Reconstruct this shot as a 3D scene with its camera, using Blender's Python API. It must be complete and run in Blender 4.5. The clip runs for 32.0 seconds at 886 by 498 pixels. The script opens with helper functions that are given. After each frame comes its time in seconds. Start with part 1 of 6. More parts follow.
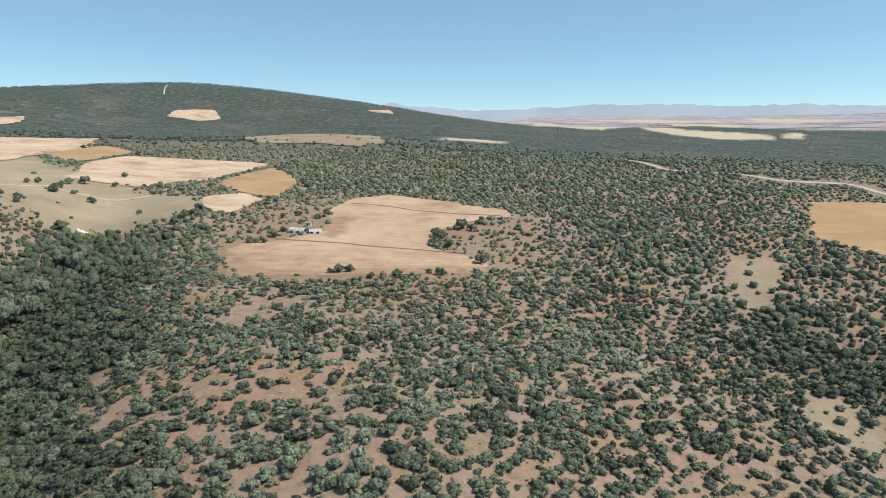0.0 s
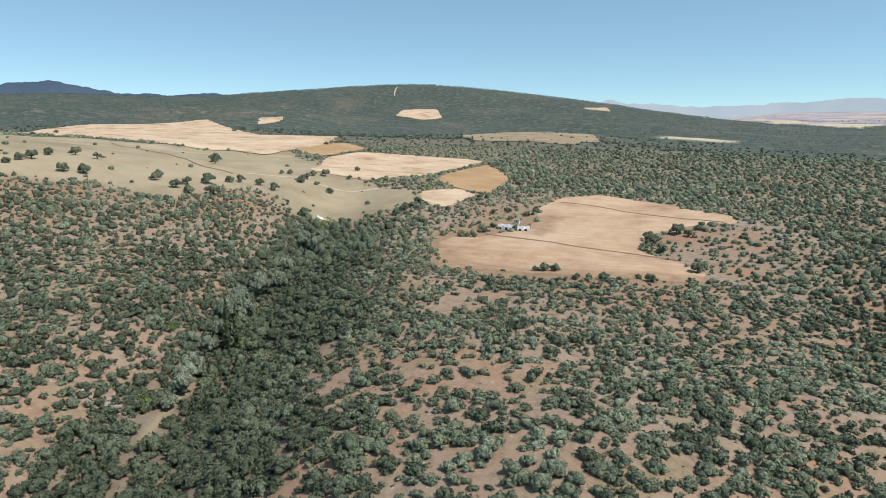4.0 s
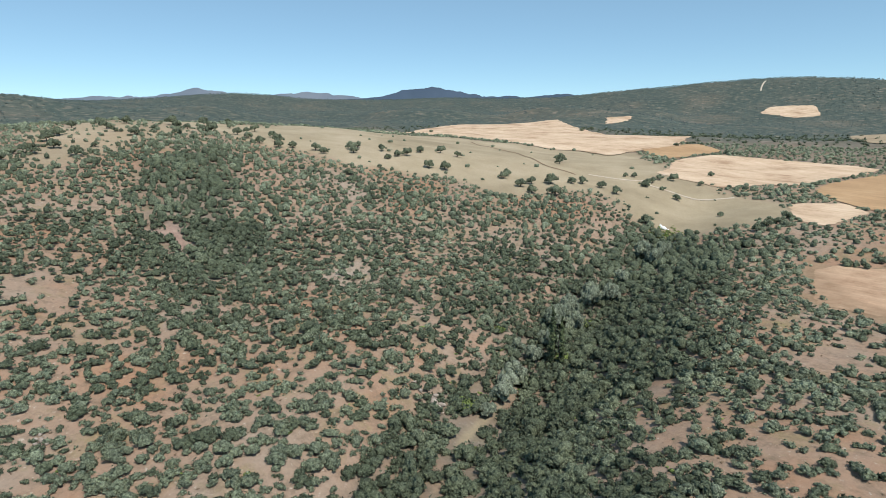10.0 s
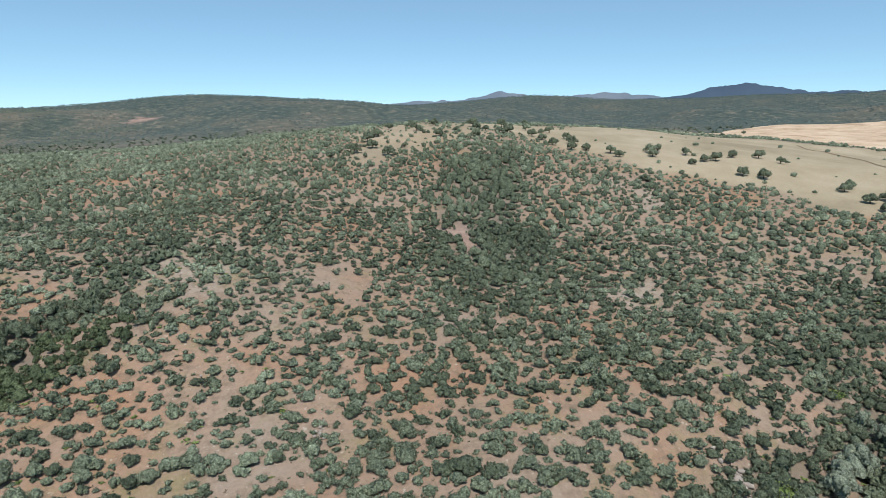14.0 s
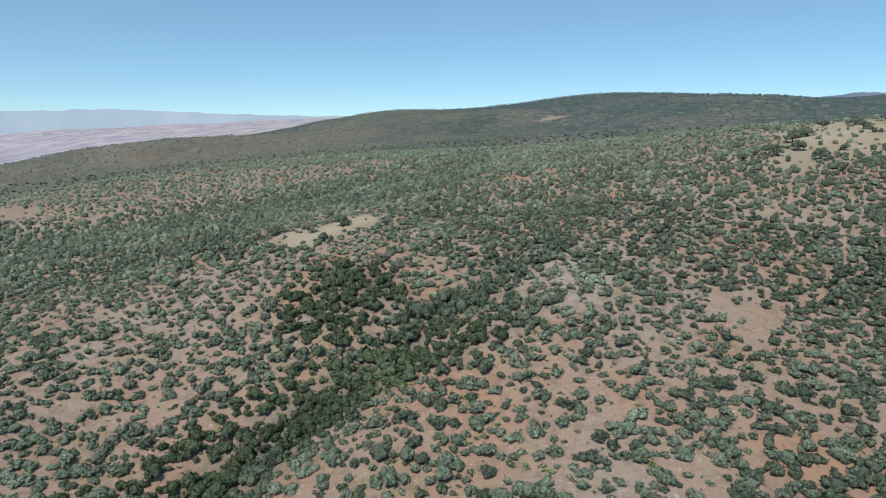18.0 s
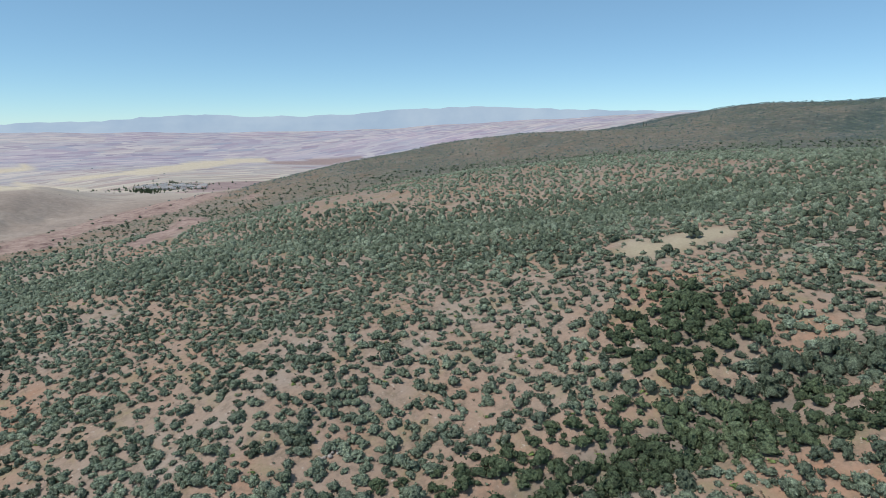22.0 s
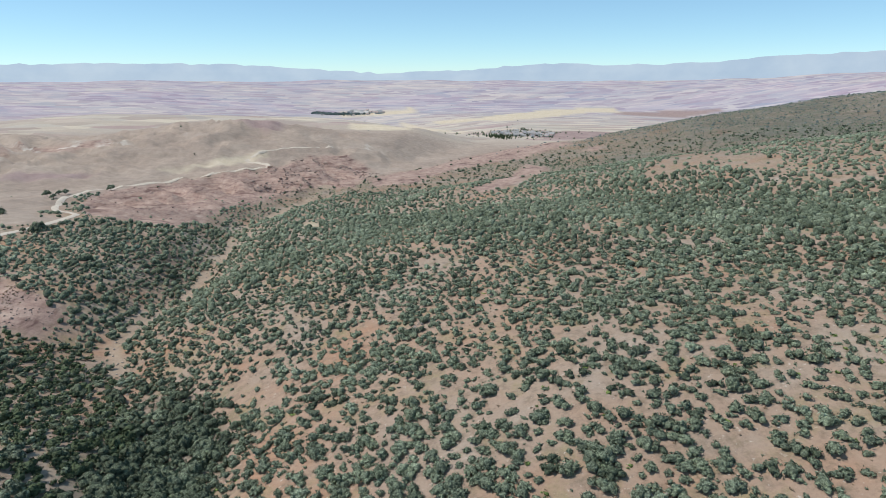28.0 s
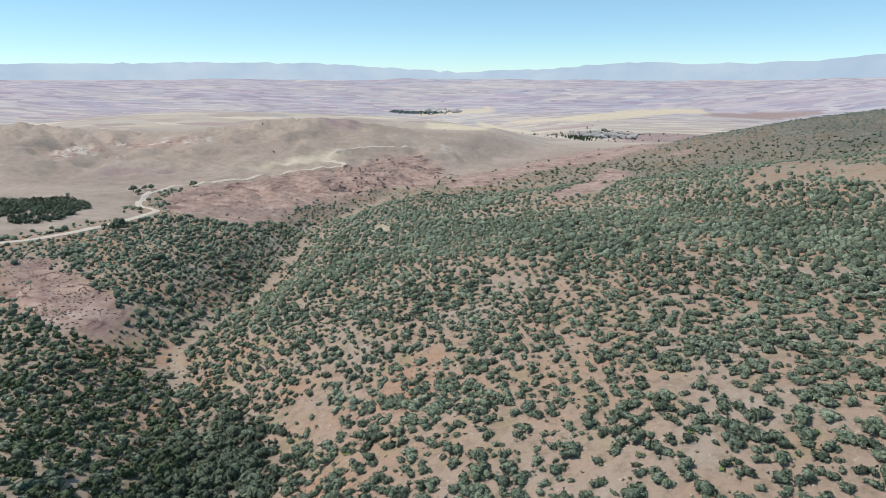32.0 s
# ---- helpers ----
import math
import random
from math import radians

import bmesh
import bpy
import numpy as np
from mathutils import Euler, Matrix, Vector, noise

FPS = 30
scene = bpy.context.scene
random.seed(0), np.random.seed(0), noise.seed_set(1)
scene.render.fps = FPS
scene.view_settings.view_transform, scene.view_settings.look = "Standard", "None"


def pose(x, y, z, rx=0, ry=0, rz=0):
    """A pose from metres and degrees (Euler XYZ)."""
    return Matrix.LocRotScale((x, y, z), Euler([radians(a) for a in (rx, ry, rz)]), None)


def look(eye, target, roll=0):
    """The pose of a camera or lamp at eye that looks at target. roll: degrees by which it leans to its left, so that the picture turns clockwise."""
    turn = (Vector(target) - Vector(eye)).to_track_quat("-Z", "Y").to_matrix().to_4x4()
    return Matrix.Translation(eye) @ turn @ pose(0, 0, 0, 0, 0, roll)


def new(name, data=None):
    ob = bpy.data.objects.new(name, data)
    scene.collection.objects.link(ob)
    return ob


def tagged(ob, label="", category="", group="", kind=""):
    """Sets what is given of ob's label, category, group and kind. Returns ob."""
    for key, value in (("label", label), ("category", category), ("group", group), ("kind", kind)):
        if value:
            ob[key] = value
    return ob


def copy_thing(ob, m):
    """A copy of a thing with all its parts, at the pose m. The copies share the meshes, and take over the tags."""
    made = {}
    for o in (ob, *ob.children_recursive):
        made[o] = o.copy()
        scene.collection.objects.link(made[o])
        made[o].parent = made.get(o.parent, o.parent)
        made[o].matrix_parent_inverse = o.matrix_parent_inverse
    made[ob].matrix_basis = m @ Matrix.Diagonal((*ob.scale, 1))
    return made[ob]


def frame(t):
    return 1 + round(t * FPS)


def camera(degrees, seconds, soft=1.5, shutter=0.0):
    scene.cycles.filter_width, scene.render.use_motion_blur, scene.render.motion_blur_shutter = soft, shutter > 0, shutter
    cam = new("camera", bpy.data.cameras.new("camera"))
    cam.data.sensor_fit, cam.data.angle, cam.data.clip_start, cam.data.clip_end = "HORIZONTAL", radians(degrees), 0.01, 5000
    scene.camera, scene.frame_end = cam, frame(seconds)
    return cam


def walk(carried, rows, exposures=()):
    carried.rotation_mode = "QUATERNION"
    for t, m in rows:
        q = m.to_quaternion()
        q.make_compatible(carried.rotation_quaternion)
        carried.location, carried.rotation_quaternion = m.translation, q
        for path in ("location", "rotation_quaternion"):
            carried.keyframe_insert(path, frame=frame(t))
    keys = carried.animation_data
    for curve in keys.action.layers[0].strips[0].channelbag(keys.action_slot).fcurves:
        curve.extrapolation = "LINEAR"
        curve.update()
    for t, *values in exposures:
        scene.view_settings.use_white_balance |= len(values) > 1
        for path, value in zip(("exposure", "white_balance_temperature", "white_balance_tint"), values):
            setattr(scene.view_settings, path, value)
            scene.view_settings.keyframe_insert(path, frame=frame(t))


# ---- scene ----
cam = camera(71.38, 32.0, soft=0.5)
PATH = [
    (0, -0.05, 0.35, 100.16, 79.303, 0.02, -0.468),
    (0.5, -0.12, 0.31, 100.21, 79.287, 0.01, -0.092),
    (1, -0.18, 0.27, 100.25, 79.261, 0.02, 1.496),
    (1.5, -0.22, 0.22, 100.29, 79.224, 0.03, 4.987),
    (2, -0.23, 0.14, 100.32, 79.204, -0.02, 8.552),
    (2.5, -0.20, 0.07, 100.38, 79.171, -0.01, 11.647),
    (3, -0.15, 0.06, 100.40, 79.153, -0.02, 14.528),
    (3.5, -0.12, 0.18, 100.39, 79.150, 0.00, 16.823),
    (5.5, -0.44, 1.43, 100.32, 79.081, -0.00, 24.330),
    (6, -0.87, 2.25, 100.36, 79.081, 0.02, 26.079),
    (6.5, -1.54, 3.44, 100.49, 79.070, -0.02, 28.661),
    (7, -2.38, 4.86, 100.66, 79.032, -0.02, 32.896),
    (7.5, -3.39, 6.42, 100.82, 79.005, 0.00, 36.831),
    (8, -4.58, 8.06, 100.94, 78.986, 0.02, 40.408),
    (8.5, -5.93, 9.74, 101.02, 79.009, 0.03, 42.492),
    (9, -7.43, 11.38, 101.11, 79.031, 0.02, 43.462),
    (9.5, -9.07, 12.96, 101.19, 79.041, 0.01, 46.427),
    (10, -10.88, 14.47, 101.26, 79.059, -0.03, 49.691),
    (10.5, -12.81, 15.82, 101.32, 79.073, -0.01, 52.937),
    (11, -14.75, 17.06, 101.38, 79.074, -0.03, 56.269),
    (11.5, -16.77, 18.27, 101.45, 79.071, -0.01, 59.642),
    (12, -18.87, 19.45, 101.53, 79.075, 0.01, 62.917),
    (12.5, -21.05, 20.50, 101.61, 79.062, 0.02, 66.201),
    (13, -23.31, 21.40, 101.69, 79.064, -0.01, 69.496),
    (13.5, -25.66, 22.17, 101.74, 79.091, -0.01, 72.741),
    (14, -28.08, 22.74, 101.75, 79.118, 0.01, 76.069),
    (14.5, -30.51, 23.07, 101.77, 79.097, -0.02, 80.804),
    (16.5, -40.13, 23.04, 101.99, 78.989, 0.00, 97.462),
    (17, -42.45, 22.71, 102.05, 78.990, -0.00, 102.025),
    (17.5, -44.67, 22.13, 102.14, 78.957, 0.01, 106.861),
    (18, -46.80, 21.31, 102.23, 78.879, -0.01, 111.499),
    (18.5, -48.87, 20.26, 102.30, 78.816, -0.01, 115.608),
    (19, -50.88, 19.01, 102.38, 78.751, 0.00, 119.493),
    (19.5, -52.86, 17.61, 102.47, 78.711, 0.00, 123.357),
    (20, -54.72, 16.12, 102.55, 78.650, 0.00, 127.282),
    (20.5, -56.42, 14.58, 102.61, 78.610, 0.01, 131.182),
    (21, -58.04, 12.96, 102.68, 78.544, -0.01, 135.095),
    (21.5, -59.61, 11.27, 102.75, 78.486, 0.01, 139.007),
    (22, -61.14, 9.51, 102.81, 78.455, 0.04, 142.398),
    (22.5, -62.61, 7.68, 102.85, 78.306, 0.03, 143.466),
    (23, -64.01, 5.83, 102.86, 76.713, -0.01, 143.943),
    (23.5, -65.36, 3.90, 102.90, 74.390, -0.05, 144.391),
    (24, -66.61, 1.93, 102.94, 73.991, -0.06, 145.350),
    (24.5, -67.73, -0.13, 102.97, 73.971, -0.03, 149.349),
    (25, -68.71, -2.28, 102.99, 73.960, -0.04, 153.724),
    (25.5, -69.55, -4.44, 103.00, 73.958, -0.00, 157.862),
    (26, -70.25, -6.61, 103.02, 73.953, 0.03, 161.930),
    (26.5, -70.77, -8.85, 103.05, 73.957, 0.08, 165.404),
    (28.5, -72.15, -18.37, 103.34, 73.953, 0.02, 175.818),
    (29, -72.37, -20.87, 103.45, 73.922, 0.03, 177.982),
    (29.5, -72.51, -23.39, 103.53, 73.887, 0.04, 179.781),
    (30, -72.62, -25.87, 103.59, 73.852, 0.03, 180.374),
    (30.5, -72.71, -28.35, 103.63, 73.835, 0.02, 180.473),
    (31, -72.75, -30.83, 103.65, 73.844, 0.01, 180.517),
    (31.5, -72.77, -33.32, 103.65, 73.882, -0.01, 180.540),
    (32, -72.77, -35.78, 103.66, 73.873, -0.02, 180.565),
]
walk(cam, [(t, pose(x, y, z, rx, ry, rz)) for t, x, y, z, rx, ry, rz in PATH],
     [(0, 0.02, 7000, 10), (12, 0.02, 6750, 10), (17, -0.13, 6400, 10), (21, -0.22, 6250, 10), (25, -0.18, 6500, 10), (28.5, 0.0, 6500, 10), (32, 0.02, 6500, 10)])

# ---- world, sun, exposure ----
SUN_EL, SUN_AZ = 56.0, 98.0     # degrees above the horizon, degrees clockwise from +y
world = bpy.data.worlds.new("sky")
scene.world = world
world.use_nodes = True
wn = world.node_tree.nodes
sky = wn.new("ShaderNodeTexSky")
sky.sky_type, sky.sun_disc = "NISHITA", False
sky.sun_elevation, sky.sun_rotation = radians(SUN_EL), radians(SUN_AZ)
sky.altitude, sky.air_density, sky.dust_density, sky.ozone_density = 2500, 0.85, 0.05, 2.0
wn["Background"].inputs[1].default_value = 0.143
clear = wn.new("ShaderNodeMix")
clear.data_type, clear.blend_type = "RGBA", "MULTIPLY"
clear.inputs[0].default_value, clear.inputs[7].default_value = 1.0, (0.85, 1.03, 1.04, 1)
clear_air = wn.new("ShaderNodeMix")     # thin even haze over the whole sky
clear_air.data_type = "RGBA"
clear_air.inputs[0].default_value, clear_air.inputs[7].default_value = 0.34, (2.45, 4.2, 5.3, 1)
world.node_tree.links.new(clear.outputs[2], clear_air.inputs[6])
world.node_tree.links.new(sky.outputs[0], clear.inputs[6])
world.node_tree.links.new(clear_air.outputs[2], wn["Background"].inputs[0])

sun = new("sun", bpy.data.lights.new("sun", "SUN"))
sun.data.energy, sun.data.angle, sun.data.color = 3.85, radians(0.55), (1.0, 0.955, 0.89)
_a, _e = radians(SUN_AZ), radians(SUN_EL)
sun.matrix_world = look(Vector((math.sin(_a) * math.cos(_e), math.cos(_a) * math.cos(_e), math.sin(_e))) * 500, (0, 0, 0))

# ---- relief: one height function for all the ground ----
# soft landforms: x, y, radius, height
LAND_NORTH = [
    (139, 744, 281, -3.4), (-212, 737, 281, 2.1), (-614, 547, 335, 3.4), (309, 536, 228, 5.6), (-317, 521, 192, -13.6),
    (25, 513, 207, -21.9), (-492, 368, 186, -6.0), (4, 355, 128, 6.4), (-172, 337, 142, 1.6), (173, 301, 142, 5.8),
    (-72, 249, 106, -15.5), (61, 245, 100, 0.7), (-263, 205, 128, 5.3), (300, 200, 186, -11.2), (74, 146, 84, -11.8),
    (-497, 145, 193, 28.9), (-122, 141, 93, -4.7), (-23, 107, 84, 15.8), (-231, 100, 93, -7.5), (60, 60, 70, -9.3),
    (250, 50, 126, -15.6), (-402, 34, 147, -2.2), (-157, 31, 88, -13.9),
]
LAND_SOUTH = [
    (100, 0, 80, 6.0), (0, 0, 80, 3.0), (-59, -20, 88, -12.6), (-241, -25, 100, 1.2), (120, -80, 115, -9.3),
    (-202, -94, 106, 13.7), (250, -100, 144, 2.1), (-37, -122, 85, -12.1), (-142, -136, 85, -5.6), (-488, -157, 224, -3.5),
    (-83, -198, 82, 0.1), (64, -240, 122, -23.4), (-268, -291, 160, -9.9), (-121, -293, 127, 16.6), (174, -326, 165, 5.9),
    (106, -380, 144, 13.3), (-591, -424, 279, 23.0), (-310, -459, 201, 14.5), (-27, -501, 183, -35.8), (271, -508, 167, 2.3),
    (152, -600, 180, 10.0), (-243, -662, 271, -11.5), (29, -863, 293, -23.0),
]
# spurs and hollows of the near slopes
LAND_SPURS = [
    (30, -140, 75, 6.6), (-200, -2, 32, 5.1), (-164, -576, 48, 6.9), (-112, -134, 32, 4.5), (-90, -266, 32, 5.8),
    (20, -134, 32, 6.0), (-266, 20, 32, 3.9), (-134, -552, 32, 6.9), (42, -266, 32, 4.2), (-156, 64, 32, 1.4),
    (-222, -90, 32, 1.5), (-2, 108, 32, 2.6), (-420, 10, 75, 3.4), (-445, 105, 60, 3.5), (-200, -640, 32, 3.4),
]
LAND_HOLLOWS = [
    (-270, -290, 75, -9.5), (-220, 210, 75, -5.6), (-4, -352, 48, -6.1), (-134, -68, 32, -3.1), (-68, 130, 32, -2.3),
    (-244, 86, 32, -4.3), (-288, -46, 32, -3.8), (-24, -244, 32, -3.7), (-178, -178, 32, -1.8), (-370, -240, 75, -4.5),
]
STREAM = [(-178, 335), (-166, 287), (-150, 235), (-135, 190), (-112, 141),
          (-98, 95), (-50, 20), (-35, -40), (-20, -100),
          (-18, -156), (32, -251), (28, -330), (34, -465), (49, -538), (30, -640), (-10, -760), (-60, -880)]
STREAM_CUT = [-8.6, -16.1, -6.8, -17.1, -17.5, -9.3, -11.4]
LEVEL, TILT_X, TILT_Y = 51.5, -0.0348, 0.0631
RAVINE = [(-235, -15), (-170, -48), (-110, -62), (-35, -72)]
# far hills: bearing to the left of +y in degrees, distance, radius, height above the country round them
FAR_HILLS = [
    (20, 2300, 330, 78), (28, 2350, 330, 43), (9, 2400, 330, 36), (36, 2500, 380, 36), (0, 2300, 300, 20), (67, 2600, 190, 34),
    (73, 2500, 330, 50), (58, 2600, 420, 41), (47, 2700, 400, 54), (95, 1800, 330, 65), (106, 1750, 250, -4), (84, 2100, 330, 23),
    (116, 1650, 210, 23), (127, 1500, 200, -14), (137, 1400, 180, 54), (150, 1380, 140, 24), (200, 1000, 190, -45), (212, 1050, 220, 96), (190, 1050, 150, 76),
    (-12, 2200, 400, 26), (-25, 2300, 400, 33),
]
# gullied, eroding slopes: x, y, radius, depth
GULLIES = [(105, -286, 26, 3.6), (150, -600, 55, 4.0), (95, -720, 60, 4.0), (10, -800, 55, 4.0), (-330, -480, 30, 1.5),
           (420, -900, 130, 7.0), (180, -1010, 110, 6.0), (-40, -1010, 90, 5.0), (620, -1000, 150, 7.0)]
FAR_RISES = [
    (-15, 1300, 300, 27), (-30, 1400, 300, -0), (5, 1250, 300, 10), (22, 1200, 300, -14), (40, 1250, 300, 26), (60, 1300, 300, 1),
    (80, 1300, 280, 17), (97, 1050, 200, -2), (110, 1000, 200, -13), (125, 950, 180, -10), (140, 900, 170, 22), (150, 1000, 200, 17),
    (172, 1250, 240, 40), (185, 1700, 300, 49), (205, 1700, 300, 64), (205, 800, 130, 8), (190, 800, 120, 8), (165, 2300, 350, -33),
    (150, 3000, 600, -64), (180, 3200, 600, -72), (205, 3200, 600, -25),
    (160, 840, 60, 5), (155, 1020, 100, 3), (151, 1150, 120, 21), (148, 1320, 140, 18), (143, 1450, 150, 6), (137, 1300, 150, 4),
]


# the rim of the red slope over the stream, and how far the stream lies from it
RED_RIM = [(142, -484), (176, -517), (217, -635), (222, -680), (189, -751), (119, -805), (66, -836), (10, -895), (-50, -930)]


# the side valley that opens southwards into the plain, its floor and half its width
VALLEY = [(-49, -770), (-131, -932), (-228, -1085), (-330, -1290), (-460, -1518), (-610, -1655), (-760, -2120), (-900, -2900)]
VALLEY_FLOOR = [-27, -32, -36, -42, -46, -49, -62, -80]
VALLEY_HALF = [18, 45, 85, 120, 190, 260, 520, 700]


def along(x, y, line):
    """Distance to a line of points, and how far along it the nearest place is (0 to 1)."""
    best, where, done = np.full(x.shape, 1e9), np.zeros(x.shape), 0.0
    for (ax, ay), (bx, by) in zip(line[:-1], line[1:]):
        ux, uy = bx - ax, by - ay
        n2 = ux * ux + uy * uy
        t = np.clip(((x - ax) * ux + (y - ay) * uy) / n2, 0, 1)
        d = np.hypot(x - ax - t * ux, y - ay - t * uy)
        near = d < best
        best, where = np.where(near, d, best), np.where(near, done + t * math.sqrt(n2), where)
        done += math.sqrt(n2)
    return best, where / done


def lattice(ix, iy, seed):
    n = (ix.astype(np.int64) * 374761393 + iy.astype(np.int64) * 668265263 + seed * 974634541) & 0xFFFFFFFF
    n = ((n ^ (n >> 13)) * 1274126177) & 0xFFFFFFFF
    return ((n ^ (n >> 16)) & 0xFFFF) / 65535.0


def grain(x, y, size, seed=0):
    """Smooth value noise, 0 to 1, with features of that size in metres."""
    u, v = x / size, y / size
    iu, iv = np.floor(u), np.floor(v)
    fu, fv = u - iu, v - iv
    fu, fv = fu * fu * (3 - 2 * fu), fv * fv * (3 - 2 * fv)
    a, b = lattice(iu, iv, seed), lattice(iu + 1, iv, seed)
    c, d = lattice(iu, iv + 1, seed), lattice(iu + 1, iv + 1, seed)
    return (a * (1 - fu) + b * fu) * (1 - fv) + (c * (1 - fu) + d * fu) * fv


def step(a, b, v):
    t = np.clip((v - a) / (b - a), 0, 1)
    return t * t * (3 - 2 * t)


def near_height(x, y):
    xx, yy = np.clip(x, -700, 400), np.clip(y, -700, 700)
    h = LEVEL + TILT_X * xx + TILT_Y * yy
    for cx, cy, r, a in LAND_NORTH + LAND_SOUTH + LAND_SPURS + LAND_HOLLOWS:
        h = h + a * np.exp(-((x - cx) ** 2 + (y - cy) ** 2) / (2 * r * r))
    d, s = along(x, y, STREAM)
    h = h + np.interp(s, np.linspace(0, 1, 7), STREAM_CUT) * np.exp(-(d / 26) ** 2)
    d, s = along(x, y, RAVINE)
    return h - 5 * np.exp(-(d / 13) ** 2) * step(0, 0.3, s)


def bearing(x, y):
    return np.degrees(np.arctan2(-x, y)) % 360


def far_height(x, y):
    r, a = np.hypot(x, y), bearing(x, y)
    north = np.interp(r, [0, 900, 2000, 4900], [70, 85, 128, 190])
    east = np.interp(r, [0, 900, 2500, 4900], [40, 45, 60, 135])
    south = np.interp(r, [0, 700, 1300, 2200, 4900], [-10, -40, -65, -70, 55])
    ws = step(112, 158, a) * (1 - step(235, 290, a))
    we = step(215, 290, a) * (1 - step(345, 372, a)) + (1 - step(-15, 12, a)) * (a < 180)
    we = np.clip(we, 0, 1) * (1 - ws)
    h = south * ws + east * we + north * (1 - ws - we)
    for az, dist, rad, up in FAR_HILLS + FAR_RISES:
        cx, cy = -math.sin(radians(az)) * dist, math.cos(radians(az)) * dist
        h = h + up * np.exp(-((x - cx) ** 2 + (y - cy) ** 2) / (2 * rad * rad))
    # the open country in the north-east climbs slowly towards its mountains
    h = h + np.interp(r, [2250, 2900, 4900], [0, 36, 84]) * step(296, 316, a) * (1 - step(349, 359, a))
    # spurs and side valleys of the wooded hills
    g = 0.7 * grain(x + 0.3 * y, y, 430, 17) + 0.3 * grain(x, y, 170, 19)
    spur = np.abs(2 * g - 1)
    level = 1 - np.exp(-((x + 622) ** 2 + (y - 1623) ** 2) / (2 * 130 ** 2))
    h = h + (spur - 0.3) * 52 * level * np.clip(1 - ws - we, 0, 1) * step(1000, 1300, r) * (1 - step(0.76, 0.95, r / np.interp(a, [78, 92, 112], [2250, 1800, 1650])))
    return h + (grain(x, y, 260, 3) - 0.5) * 14 * step(900, 1500, r)


def height(x, y):
    x, y = np.asarray(x, float), np.asarray(y, float)
    r = np.hypot(x, y)
    w = step(620, 960, r)
    h = near_height(x, y) * (1 - w) + far_height(x, y) * w
    h = h + (grain(x, y, 45, 1) - 0.5) * 3.0 + (grain(x, y, 14, 2) - 0.5) * 0.8
    # spurs and washed gullies that run down the red slope from its rim
    d, s = along(x, y, RED_RIM)
    width, _ = along(np.array([p[0] for p in RED_RIM], float), np.array([p[1] for p in RED_RIM], float), STREAM)
    steps = np.concatenate([[0], np.cumsum(np.hypot(*np.diff(np.array(RED_RIM, float), axis=0).T))])
    down, _ = along(x, y, STREAM)
    m = step(8, 34, d) * (1 - step(80, 125, d)) * (1 - step(-34, -10, down - np.interp(s, steps / steps[-1], width)))
    t = s * steps[-1] + 5 * (grain(x, y, 40, 7) - 0.5)
    h = h - m * (9.0 * np.abs(2 * grain(t, t * 0, 30, 8) - 1) + 3.5 * np.abs(2 * grain(t, d * 0.25, 12, 9) - 1) - 4.0)
    d, s = along(x, y, VALLEY)
    steps = np.concatenate([[0], np.cumsum(np.hypot(*np.diff(np.array(VALLEY, float), axis=0).T))])
    half = np.interp(s, steps / steps[-1], VALLEY_HALF)
    m = 1 - step(0.35, 1.6, d / half)
    h = h * (1 - m) + (np.interp(s, steps / steps[-1], VALLEY_FLOOR) + 5 * (grain(x, y, 160, 12) - 0.5)) * m
    for cx, cy, r, a in GULLIES:
        m = np.exp(-((x - cx) ** 2 + (y - cy) ** 2) / (2 * r * r))
        h = h + m * (a * (0.5 - np.abs(grain(x, y, 24, 5) - 0.5) * 4) + a * 0.5 * (0.5 - np.abs(grain(x, y, 9, 6) - 0.5) * 4))
    return h

# ---- materials ----
def material(name):
    m = bpy.data.materials.new(name)
    m.use_nodes = True
    nt = m.node_tree
    return m, nt, nt.nodes["Principled BSDF"]


def node(nt, kind, **sets):
    n = nt.nodes.new(kind)
    for k, v in sets.items():
        n.inputs[k.replace("_", " ")].default_value = v
    return n


def noise_tex(nt, size, detail=4.0, rough=0.55, where=None):
    """Noise with features of about that size in metres, over world places."""
    n = node(nt, "ShaderNodeTexNoise", Scale=1.0 / size, Detail=detail, Roughness=rough)
    nt.links.new(where or nt.nodes.new("ShaderNodeNewGeometry").outputs["Position"], n.inputs["Vector"])
    return n.outputs["Fac"]


def ramp(nt, fac, stops):
    r = nt.nodes.new("ShaderNodeValToRGB")
    while len(r.color_ramp.elements) < len(stops):
        r.color_ramp.elements.new(0.5)
    for e, (p, c) in zip(r.color_ramp.elements, stops):
        e.position, e.color = p, (*c, 1) if len(c) == 3 else (c[0], c[0], c[0], 1)
    nt.links.new(fac, r.inputs["Fac"])
    return r.outputs["Color"]


def mix(nt, fac, a, b, how="MIX"):
    m = nt.nodes.new("ShaderNodeMix")
    m.data_type, m.blend_type = "RGBA", how
    for k, v in ((0, fac), (6, a), (7, b)):
        if isinstance(v, bpy.types.NodeSocket):
            nt.links.new(v, m.inputs[k])
        else:
            m.inputs[k].default_value = v if k == 0 else (*v, 1)
    return m.outputs[2]


def bump(nt, bsdf, fac, strength, distance):
    b = node(nt, "ShaderNodeBump", Strength=strength, Distance=distance)
    nt.links.new(fac, b.inputs["Height"])
    nt.links.new(b.outputs["Normal"], bsdf.inputs["Normal"])


